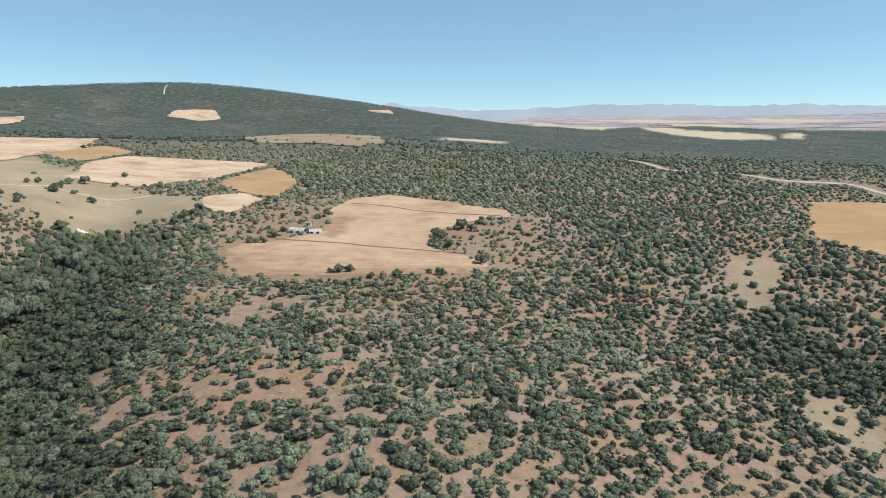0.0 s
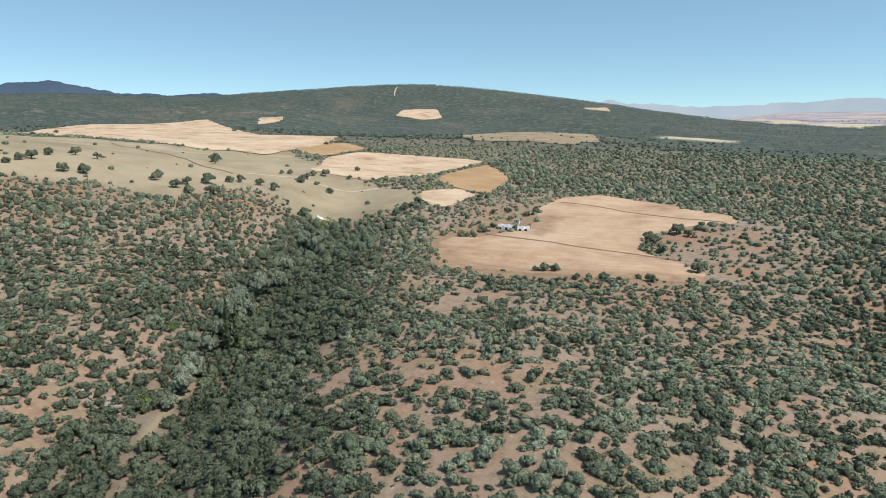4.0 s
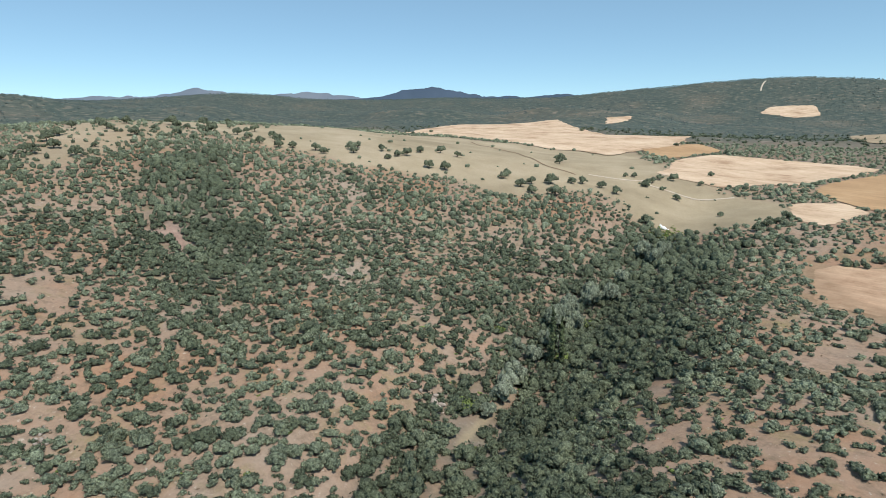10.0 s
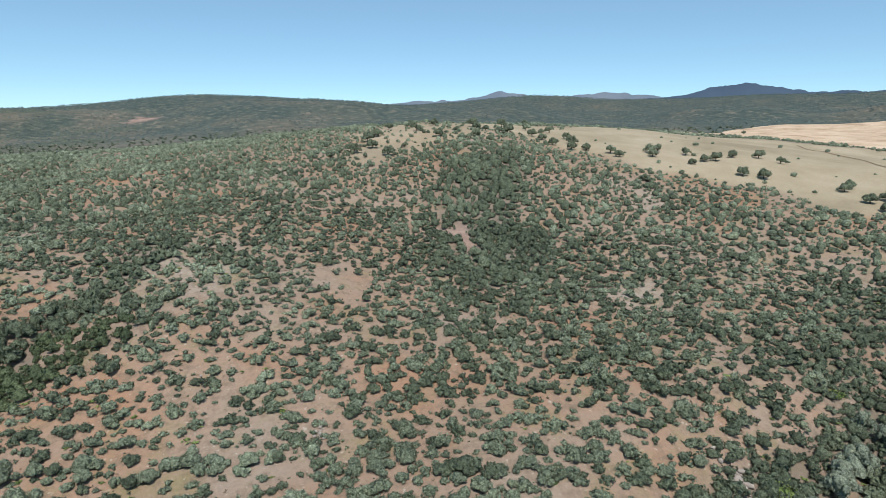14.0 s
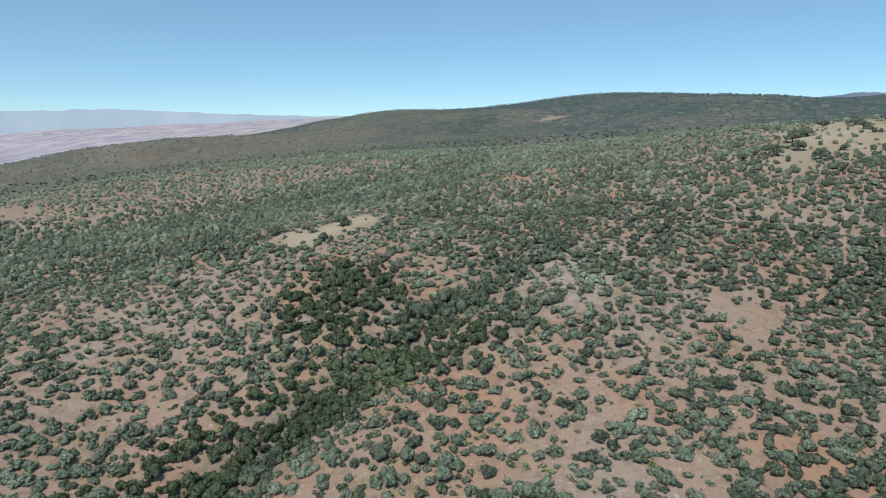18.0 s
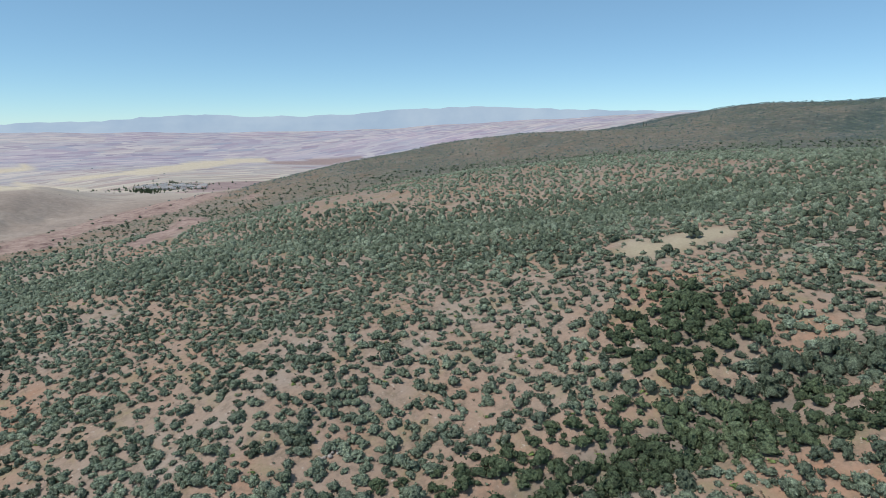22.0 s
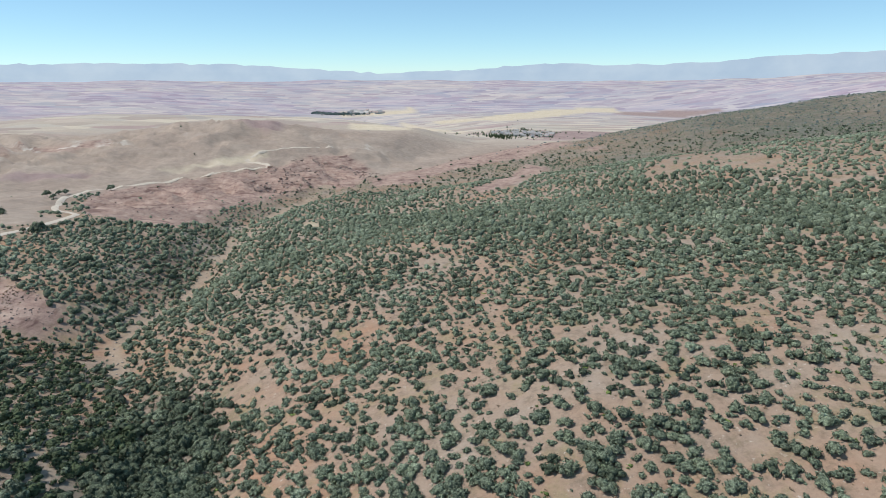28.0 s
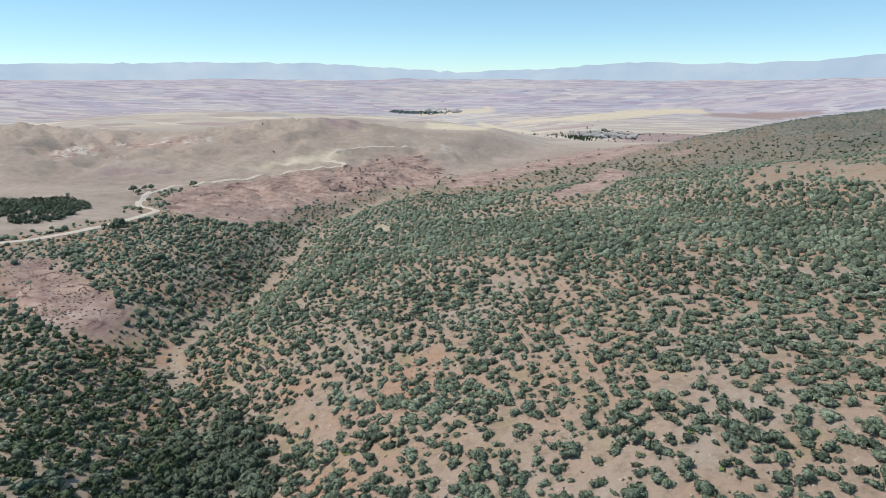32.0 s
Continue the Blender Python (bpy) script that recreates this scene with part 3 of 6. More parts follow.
DRY_PATCHES = [[(-470, 80), (-560, 150), (-570, 230), (-493, 186), (-391, 142), (-380, 108), (-344, 72), (-335, 52), (-387, 57)], [(-350, 49), (-383, 71), (-433, 99), (-463, 123), (-378, 103), (-351, 80), (-339, 61)], [(-235, -117), (-237, -105), (-258, -106), (-268, -93), (-259, -87), (-241, -90), (-224, -98), (-223, -108)], [(-17, -478), (-22, -505), (-32, -463), (-31, -432), (-23, -440)]]
CLEARINGS = [[(-219, 31), (-214, 46), (-196, 39), (-201, 25)], [(-182, -590), (-250, -773), (-288, -762), (-217, -605)], [(-294, -486), (-358, -553), (-363, -500), (-341, -451), (-314, -455)], [(-170, -538), (-202, -624), (-279, -746), (-281, -710), (-195, -529)], [(-326, -820), (-360, -860), (-396, -867), (-362, -825)], [(-347, -469), (-360, -459), (-350, -416), (-332, -390), (-320, -413)], [(-272, -461), (-340, -550), (-427, -637), (-362, -494), (-321, -471), (-276, -435)], [(-58, 187), (-51, 196), (-45, 184), (-46, 168), (-55, 159), (-58, 151), (-61, 166)], [(-97, 144), (-90, 140), (-84, 131), (-91, 134)], [(-85, 141), (-78, 143), (-72, 133), (-78, 128)]]
CLIFFS = [[(144, -319), (129, -329), (75, -286), (54, -261), (56, -239), (83, -251), (115, -278)],
          [(192, -593), (205, -690), (187, -749), (152, -776), (116, -798), (75, -825), (62, -845), (12, -902), (-35, -936), (-70, -879), (-49, -751), (-35, -748), (-8, -783), (29, -724), (66, -630),
           (74, -532), (74, -475), (108, -487), (135, -475)]]
# slopes round the fields where only single shrubs stand
THINNED = [[(-102, 292), (-91, 336), (-72, 373), (-58, 402), (-60, 349), (-67, 315), (-67, 278), (-83, 251)],
           [(-5, 308), (15, 319), (41, 354), (50, 307), (46, 251), (24, 227), (12, 240)]]
THICKETS_STREAM = [[(-102, 107), (-116, 136), (-125, 186), (-126, 217), (-110, 268), (-83, 163), (-59, 107), (-49, 78), (-64, 75), (-86, 83)], [(-109, 114), (-124, 148),
              (-148, 206), (-160, 261), (-145, 281), (-124, 297), (-116, 299), (-103, 219), (-81, 157), (-83, 127), (-70, 81), (-84, 79)], [(-268, 69), (-345, 94), (-362, 123), (-361, 144), (-329, 153), (-279, 145), (-258, 129), (-232, 110), (-202, 98), (-197, 76), (-220, 69), (-243, 78)]]
THICKETS_RAVINE = [[(-180, -78), (-199, -77), (-215, -59), (-200, -50), (-178, -57), (-168, -64)], [(-110, -84), (-148, -71), (-166, -60), (-186, -39), (-189, -20),
              (-179, -19), (-166, -36), (-152, -50), (-122, -63)], [(-218, -356), (-308, -331), (-322, -259), (-286, -159), (-237, -122), (-217, -142), (-205, -193), (-170, -250)]]
THICKETS_SOUTH = [
    [(96, -250), (66, -242), (35, -241), (6, -191), (-12, -161), (-3, -130), (50, -130)],
    [(131, -455), (47, -580), (20, -389), (18, -290), (27, -255), (49, -252), (56, -280), (92, -323)],
    [(91, 185), (123, 208), (152, 184), (122, 130), (104, 150), (98, 165)],
]
FOREST = [(-145, 526), (-109, 739), (95, 912), (300, 640), (230, 410), (134, 280), (89, 304), (62, 385), (-59, 391), (-94, 420)]
PLAIN = [(165, -346), (141, -438), (177, -515), (214, -640), (145, -780), (60, -840), (-20, -870), (-48, -771), (-103, -853), (-154, -886), (-228, -1051), (-360, -1180), (-383, -1077), (-416, -1045),
         (-520, -1150), (-640, -1380), (-900, -1640), (-1500, -1300), (-3000, -1800), (-4900, -2500), (-4900, -4900), (4900, -4900), (4900, -300), (400, -250)]
PLAIN_NORTH = [(120, 3000), (600, 2750), (1000, 2550), (1500, 2250), (2000, 1850), (2600, 1500), (4200, 2300), (3200, 3600), (1500, 4700), (150, 4850)]
ROAD_SOUTH = [(184, -322), (159, -355), (145, -384), (140, -418), (141, -451), (142, -480), (153, -489), (176, -517), (196, -565), (217, -635), (222, -680), (211, -724), (189, -751),
              (159, -779), (119, -805), (76, -828), (63, -847), (82, -860), (100, -870), (88, -882), (77, -898), (21, -938), (-14, -965)]
ROAD_EAST = [(193, 627), (200, 594), (202, 546), (235, 519), (265, 470), (311, 460), (296, 405), (330, 370)]
TRACK_MID = [(-75, 283), (-54, 273), (-33, 267), (-8, 266), (11, 258)]
TRACK_TOP = [(-51, 362), (-24, 355), (8, 339), (33, 323)]
FOOTPATH = [(-84, 67), (-92, 80), (-99, 91), (-104, 100), (-109, 112), (-114, 126)]


def earth_mix(x, y):
    """Shares of dry meadow, bare or stony ground, and open tilled country."""
    meadow = part_of(x, y, MEADOW, 9, 7)
    for o in DRY_PATCHES[:2]:
        meadow = np.maximum(meadow, 0.75 * part_of(x, y, o, 9, 10))
    for o, w in [(EAST_CLEARING, 0.5), (EAST_GRASS, 0.8)] + [(o, 1.0) for o in DRY_PATCHES[2:]]:
        meadow = np.maximum(meadow, w * part_of(x, y, o, 4, 2))
    d, s = along(x, y, STREAM)
    bed = (1 - step(0.8, 2.8 + 2.2 * grain(x, y, 30, 9), d + 6.0 * (grain(x, y, 22, 77) - 0.5))) * step(0.46, 0.5, s) * (1 - 0.75 * step(0.5, 0.6, grain(x, y, 44, 79)) * step(-270, -300, y))
    meadow, bare = np.maximum(meadow, bed), 0.55 * bed
    for o in BARE_SPOTS + CLIFFS:
        bare = np.maximum(bare, part_of(x, y, o, 5, 4))
    d, _ = along(x, y, FOOTPATH)
    meadow = np.maximum(meadow, 1 - step(0.3, 2.0, d + 2.5 * (grain(x, y, 9, 78) - 0.4)))
    return meadow, bare, np.maximum(part_of(x, y, PLAIN, 12, 8), part_of(x, y, PLAIN_NORTH, 60, 30))


def south(a):
    """Share of the drier southern country, by bearing."""
    return step(98, 132, a) * (1 - step(285, 315, a))


BANK_SCRUB = [(-159, 150), (-197, 202), (-222, 255), (-201, 285), (-159, 229), (-145, 176), (-128, 140)]
EAST_SCRUB = [(66, 179), (103, 263), (189, 310), (178, 230), (132, 150), (86, 105), (56, 109)]
WEST_SCRUB = [(-150, 34), (-183, 54), (-206, 92), (-144, 81), (-134, 42)]


# slopes where the shrubs stand far apart, and slopes that are closely grown
OPEN_NORTH = [[(-58, 98), (-50, 163), (-18, 216), (37, 209), (51, 137), (43, 98), (-8, 84), (-26, 83), (-46, 86)], [(-187, -27), (-187, 37), (-151, 40), (-123, 27), (-138, -16)],
              [(-159, -32), (-180, -12), (-186, 14), (-166, 18), (-150, 8), (-136, -25)]]
OPEN_SOUTH = [[(-117, -180), (-179, -176), (-137, -114), (-83, -128), (-90, -142), (-114, -148)], [(-114, -151), (-180, -121), (-188, -89), (-162, -70), (-139, -89), (-111, -111), (-101, -135)],
              [(-90, -115), (-130, -96), (-115, -82), (-89, -96)], [(-176, -168), (-201, -99), (-179, -79), (-161, -79), (-143, -92), (-131, -139)]]
DENSE_SOUTH = [[(35, -285), (-23, -299), (-58, -340), (-100, -210), (-63, -211), (-40, -192), (-9, -216)], [(13, -420), (-79, -515), (-162, -252), (-172, -205), (-121, -218), (-75, -253), (-20, -314)],
               [(-68, -735), (-166, -411), (-194, -274), (-263, -260), (-205, -185), (-155, -209), (-106, -253), (-15, -597)],
               [(-255, -433), (-284, -385), (-314, -322), (-240, -137), (-222, -108), (-195, -135), (-204, -181), (-193, -211), (-161, -230)]]
SLOPE_WEST = [(-349, 5), (-400, 100), (-308, 164), (-266, 198), (-195, 238), (-167, 246), (-146, 186), (-121, 124), (-118, 100), (-150, 62), (-190, 50), (-216, 28), (-243, -14)]
DENSE_WEST = [[(-376, 103), (-311, 140), (-246, 123), (-189, 91), (-167, 65), (-174, 46)], [(-301, 75), (-322, 105), (-312, 143), (-248, 124), (-212, 101), (-189, 76), (-211, 71), (-241, 67), (-284, 62)]]
# closed thickets in the gullies, and the shady bank of the dry stream
GULLY_THICKETS = [[(-134, -78), (-152, -62), (-168, -51), (-180, -44), (-190, -31), (-190, -18), (-182, -14), (-175, -22), (-160, -33), (-150, -47), (-136, -66), (-127, -73)],
                  [(-204, -92), (-214, -76), (-205, -55), (-189, -54), (-179, -61), (-170, -62), (-177, -76)],
                  [(-301, 86), (-325, 127), (-292, 156), (-247, 126), (-210, 91), (-190, 69), (-200, 66), (-240, 90), (-272, 93), (-273, 79)],
                  [(-166, 146), (-178, 184), (-153, 223), (-135, 197), (-144, 172), (-132, 144), (-128, 128), (-136, 125)]]
EAST_THICKET = [(111, 226), (126, 220), (145, 207), (96, 132), (93, 150), (96, 184)]
EAST_WOOD = [(102, 585), (247, 490), (141, 272), (100, 209), (45, 195)]
RIDGE_WEST = [(-309, 8), (-338, 94), (-153, 54), (-149, 39), (-194, 28)]
DARK_BAND = [(-241, -544), (-321, -388), (-391, -279), (-469, -200), (-618, -161), (-347, -76), (-290, -118), (-249, -169), (-233, -283), (-202, -405)]
RIDGE_TOP = [(-384, -145), (-363, -62), (-372, 6), (-205, 15), (-202, -13), (-221, -47)]
BANK_SOUTH = [(24, -249), (2, -255), (5, -350), (26, -527), (-30, -442), (-40, -282), (-22, -250), (-11, -214), (6, -208)]
THICK = ([(o, 0.9) for o in THICKETS_STREAM + THICKETS_RAVINE[:2]] + [(THICKETS_RAVINE[2], 0.42), (THICKETS_SOUTH[0], 0.56), (THICKETS_SOUTH[1], 0.5), (THICKETS_SOUTH[2], 0.8),
         (WEST_SCRUB, 0.45), (EAST_SCRUB, 0.4), (BANK_SCRUB, 0.62), (FOREST, 0.4), (DENSE_SOUTH[0], 0.20), (DENSE_SOUTH[1], 0.22), (DENSE_SOUTH[2], 0.28), (DENSE_SOUTH[3], 0.40),
         (GULLY_THICKETS[0], 0.95), (GULLY_THICKETS[1], 0.9), (GULLY_THICKETS[2], 0.75), (GULLY_THICKETS[3], 0.85), (BANK_SOUTH, 0.38), (SLOPE_WEST, 0.46), (EAST_WOOD, 0.46), (EAST_THICKET, 0.85), (RIDGE_WEST, 0.3), (RIDGE_TOP, 0.42), (DARK_BAND, 0.55), (DENSE_WEST[0], 0.6), (DENSE_WEST[1], 0.85)])


def thick(x, y):
    """How densely a place is grown over, 0 (open) to 1 (closed canopy)."""
    t = np.zeros(x.shape)
    for o, share in THICK:
        t = np.maximum(t, part_of(x, y, o, 16, 13) * share)
    d, s = along(x, y, STREAM)
    t = np.maximum(t, (0.95 - 0.75 * step(0.42, 0.48, s)) * (1 - step(12 - 8 * step(0.4, 0.5, s), 26 - 13 * step(0.4, 0.5, s), d)))
    d, s = along(x, y, RAVINE)
    return np.maximum(t, 0.9 * (1 - step(4, 11, d)))


def dark_green_share(x, y):
    """Share of dark green ground tone: low growth under the far woods, up to 0.4 in the thickets."""
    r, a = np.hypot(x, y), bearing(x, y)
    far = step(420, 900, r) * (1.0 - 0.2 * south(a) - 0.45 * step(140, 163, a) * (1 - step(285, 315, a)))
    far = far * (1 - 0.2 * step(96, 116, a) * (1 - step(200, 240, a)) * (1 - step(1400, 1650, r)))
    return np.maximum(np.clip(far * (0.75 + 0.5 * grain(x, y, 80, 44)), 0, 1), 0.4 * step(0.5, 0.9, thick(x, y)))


# ---- ground ----

SPOKES = 720
RINGS = np.concatenate([[0.0], np.geomspace(4, 80, 12, endpoint=False), np.geomspace(80, 470, 88, endpoint=False), np.arange(470, 960, 7.2),
                        np.geomspace(962, 1750, 28, endpoint=False), np.geomspace(1750, 4880, 28)])


def sheet(x, y):
    """The height of the ground sheet itself, between its corners."""
    r, a = np.hypot(x + 40, y + 10), np.arctan2(y + 10, x + 40) % (2 * math.pi) / (2 * math.pi) * SPOKES
    i, j = np.clip(np.searchsorted(RINGS, r, "right") - 1, 1, len(RINGS) - 2), np.floor(a)
    u, w = (r - RINGS[i]) / (RINGS[i + 1] - RINGS[i]), a - j

    def corner(i, j):
        t = j * 2 * math.pi / SPOKES
        return height(RINGS[i] * np.cos(t) - 40, RINGS[i] * np.sin(t) - 10)
    return (corner(i, j) * (1 - w) + corner(i, j + 1) * w) * (1 - u) + (corner(i + 1, j) * (1 - w) + corner(i + 1, j + 1) * w) * u


# painted soils, seen from far off: straw, ploughed land, pale washed-out rock, worn field margins
STRAW_NORTH = [[(784, 2700), (849, 2245), (942, 1732), (867, 1618), (715, 1591), (696, 1881)], [(489, 4299), (638, 3299), (797, 2743), (595, 2251), (508, 3212)], [(818,
              3882), (1305, 3913), (1555, 3290), (1156, 3464)], [(1139, 2000), (1166, 1987), (958, 1642), (930, 1690)], [(1900, 3882), (2055, 3190), (1951, 3027), (1675, 3302)], [(-2,
              1146), (140, 1223), (118, 1119), (8, 1099)], [(1220, 3308), (1509, 3076), (1334, 2767), (1003, 2655)]]
STRAW_SOUTH = [[(-190, -2609), (-263, -2252), (-344, -1831), (-300, -1949), (-200, -2000)], [(-451, -2422), (-713, -2806), (-1210, -3263), (-1350, -3153), (-1073, -2866), (-699, -2336), (-521, -2154)], [(-866, -3102), (-1287, -3064), (-1240, -2820), (-820, -2800)],
              [(-300, -2500), (-620, -2520), (-600, -2320), (-320, -2300)], [(500, -2300), (120, -2350), (140, -2160), (480, -2120)], [(194, -814), (144, -843), (102, -880), (70, -894),
              (72, -887), (112, -848), (165, -821)], [(100, -3300), (-300, -3350), (-280, -3050), (80, -3050)], [(-20, -1500), (-160, -1480), (-150, -1300), (-30, -1320)]]
STRAW_LAND = STRAW_NORTH + STRAW_SOUTH
PLOUGHED = [[(143, -1041), (80, -1300), (42, -1439), (80, -994)], [(-1187, -2850), (-1500, -2920), (-1700, -2780), (-1360, -2500), (-1150, -2600)],
            [(1200, -2300), (760, -2500), (760, -2280), (1150, -2100)], [(-400, -1500), (-600, -1650), (-760, -1600), (-560, -1380)], [(330, -770), (250, -790), (270, -750), (340, -735)]]
WASHED = [[(414, -909), (390, -952), (337, -930), (268, -945), (290, -913), (361, -875)], [(443, -826), (420, -858), (415, -912), (386, -848), (389, -764), (401, -758)],
          [(370, -906), (371, -993), (319, -978), (283, -973), (274, -919), (329, -897)], [(-20, -1010), (-60, -1030), (-70, -985), (-30, -975)], [(200, -960), (170, -990), (150, -950), (180, -930)]]
WORN = [[(-98, 273), (-85, 236), (-80, 214), (-64, 207), (-54, 207), (-39, 213), (2, 214), (24, 224), (20, 234), (-37, 229), (-54, 226), (-70, 229), (-80, 249), (-90, 273)],
        [(-64, 318), (-55, 336), (-47, 324), (-44, 296), (-48, 279), (-55, 290)], [(-87, 304), (-64, 321), (-56, 316), (-60, 299), (-79, 290)]]


def soils(x, y):
    out = []
    for group, soft, wander in ((STRAW_LAND, 9, 7), (PLOUGHED, 9, 7), (WASHED, 14, 14), (WORN, 3, 3)):
        w = np.zeros(x.shape)
        for o in group:
            w = np.maximum(w, part_of(x, y, o, soft, wander))
        out.append(w)
    out[2] = out[2] * step(0.35, 0.65, grain(x, y, 26, 91))
    return out


def ground_sheet():
    turn = np.linspace(0, 2 * math.pi, SPOKES, endpoint=False)
    R, A = np.meshgrid(RINGS, turn, indexing="ij")
    x, y = R * np.cos(A) - 40, R * np.sin(A) - 10
    z = height(x, y)
    nr, na = R.shape
    i, j = np.meshgrid(np.arange(nr - 1), np.arange(na), indexing="ij")
    k = (j + 1) % na
    faces = np.stack([i * na + j, (i + 1) * na + j, (i + 1) * na + k, i * na + k], -1).reshape(-1, 4)
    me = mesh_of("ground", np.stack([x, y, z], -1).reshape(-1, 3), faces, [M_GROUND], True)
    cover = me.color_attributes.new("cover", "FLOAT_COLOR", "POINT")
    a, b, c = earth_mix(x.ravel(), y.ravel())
    cover.data.foreach_set("color", np.stack([a, b, c, dark_green_share(x.ravel(), y.ravel())], -1).astype(np.float32).ravel())
    soil = me.color_attributes.new("soil", "FLOAT_COLOR", "POINT")
    soil.data.foreach_set("color", np.stack(soils(x.ravel(), y.ravel()), -1).astype(np.float32).ravel())
    return tagged(new("ground", me), "dry reddish-brown earth of rolling hills", "ground", kind="structure")


ground = ground_sheet()


def smooth_line(line, gap, closed=False, shake=0.0, seed=0):
    """A line of points rounded and cut into even steps."""
    p = np.array(line + (line[:1] if closed else []), float)
    s = np.concatenate([[0], np.cumsum(np.hypot(*np.diff(p, axis=0).T))])
    n = max(4, int(s[-1] / gap))
    t = np.linspace(0, s[-1], n, endpoint=not closed)
    out = np.stack([np.interp(t, s, p[:, 0]), np.interp(t, s, p[:, 1])], -1)
    for _ in range(2):
        if closed:
            out = 0.25 * np.roll(out, 1, 0) + 0.5 * out + 0.25 * np.roll(out, -1, 0)
        else:
            out[1:-1] = 0.25 * out[:-2] + 0.5 * out[1:-1] + 0.25 * out[2:]
    if shake:
        out += np.random.default_rng(seed).uniform(-shake, shake, out.shape)
    return out


def drape(name, outline, mat, gap, lift, label, category="field"):
    """A thin layer of earth or crop that follows the ground inside an outline."""
    edge = smooth_line(outline, gap * 0.6, True, gap * 0.18, len(label))
    gx, gy = np.meshgrid(np.arange(edge[:, 0].min(), edge[:, 0].max(), gap), np.arange(edge[:, 1].min(), edge[:, 1].max(), gap))
    gx, gy = gx.ravel(), gy.ravel()
    d, _ = along(gx, gy, [tuple(p) for p in edge] + [tuple(edge[0])])
    keep = inside(gx, gy, [tuple(p) for p in edge]) & (d > gap * 0.45)
    pts = [Vector(p) for p in edge] + [Vector(p) for p in zip(gx[keep], gy[keep])]
    co, _, tris, *_ = delaunay_2d_cdt(pts, [], [list(range(len(edge)))], 1, 1e-4)
    xy = np.array([tuple(p) for p in co])
    tris = np.array([t for t in tris if len(t) == 3])
    z = sheet(xy[:, 0], xy[:, 1]) + lift
    me = mesh_of(name, np.column_stack([xy, z]), tris, [mat], True)
    worn = me.color_attributes.new("worn", "FLOAT_COLOR", "POINT")
    w = soils(xy[:, 0], xy[:, 1])[3]
    worn.data.foreach_set("color", np.stack([w, w, w, np.ones(len(w))], -1).astype(np.float32).ravel())
    return tagged(new(name, me), label, category, kind="structure")


def strip(name, line, width, mat, lift, label, category, gap=4.0):
    """A track that follows the ground along a line, with a slight crown."""
    c = smooth_line(line, gap)
    t = np.gradient(c, axis=0)
    n = np.stack([-t[:, 1], t[:, 0]], -1) / np.hypot(t[:, 0], t[:, 1])[:, None]
    rows = [c + n * width * k for k in (-0.5, -0.2, 0.2, 0.5)]
    ups = (lift * 0.4, lift, lift, lift * 0.4)
    v = np.concatenate([np.column_stack([r, sheet(r[:, 0], r[:, 1]) + u]) for r, u in zip(rows, ups)])
    m = len(c)
    f = np.array([(k * m + i, k * m + i + 1, (k + 1) * m + i + 1, (k + 1) * m + i) for k in range(3) for i in range(m - 1)])
    return tagged(new(name, mesh_of(name, v, f, [mat], True)), label, category, kind="structure")


drape("field", TENT_FIELD, M_STUBBLE, 3.5, 0.08, "harvested pale straw stubble field on a ridge", "field")
drape("field", BIG_FIELD, M_STRAW, 14, 0.4, "wide pale stubble field on the plateau", "field")
drape("field", PALE_FIELD_WEST, M_STRAW, 12, 0.6, "pale stubble field beside the meadow", "field")
drape("field", ORANGE_FIELD_WEST, M_OCHRE, 12, 0.7, "ochre ploughed field between stubble", "field")
drape("field", PALE_FIELD_MID, M_STRAW, 10, 0.35, "pale stubble field below the woods", "field")
drape("field", ORANGE_FIELD_MID, M_OCHRE, 9, 0.45, "ochre unharvested field at the wood's edge", "field")
drape("field", PALE_FIELD_LOW, M_STRAW, 6, 0.25, "small pale stubble field near the stream", "field")
drape("field", ORANGE_FIELD_EAST, M_OCHRE, 8, 0.25, "ochre grain field beside dark thickets", "field")
drape("field", FAR_FIELD_HILL, M_STRAW, 12, 0.7, "pale stubble field under the wooded hill", "field")
drape("field", FAR_FIELD_NORTH, M_STRAW, 12, 0.9, "pale stubble field among far woods", "field")
drape("field", FALLOW_NORTH, M_FALLOW, 12, 0.7, "dry beige fallow land behind the woods", "field")
drape("field", HILL_FIELD_WEST, M_STRAW, 12, 0.8, "small pale stubble field among hill woods", "field")
strip("field_track", [(-409, 384), (-355, 358), (-327, 354), (-268, 318), (-246, 320)], 1.8, M_TUFT, 0.35, "faint dark trail across the dry meadow", "track")
strip("field_track", [(-244, 330), (-228, 339), (-218, 349), (-226, 390)], 1.4, M_DUST, 0.35, "faint worn trail across the dry meadow", "track")
strip("field_track", [(-213, 347), (-184, 353), (-170, 366)], 1.4, M_DUST, 0.35, "faint worn trail across the dry meadow", "track")
strip("road_1", ROAD_SOUTH, 5.0, M_DUST, 0.5, "pale dusty gravel road along the valley's rim", "road")
strip("road_2", ROAD_EAST, 5.5, M_DUST, 0.7, "pale dusty road behind the woods", "road", 8.0)
strip("firebreak", FIREBREAK, 4, M_DUST, 1.2, "pale bare firebreak cut through hill woods", "track", 25.0)
strip("field_track", TRACK_MID, 1.5, M_TUFT, 0.3, "dark weedy furrow across the stubble", "track")
strip("field_track", TRACK_TOP, 1.5, M_TUFT, 0.3, "dark weedy furrow across the stubble", "track")


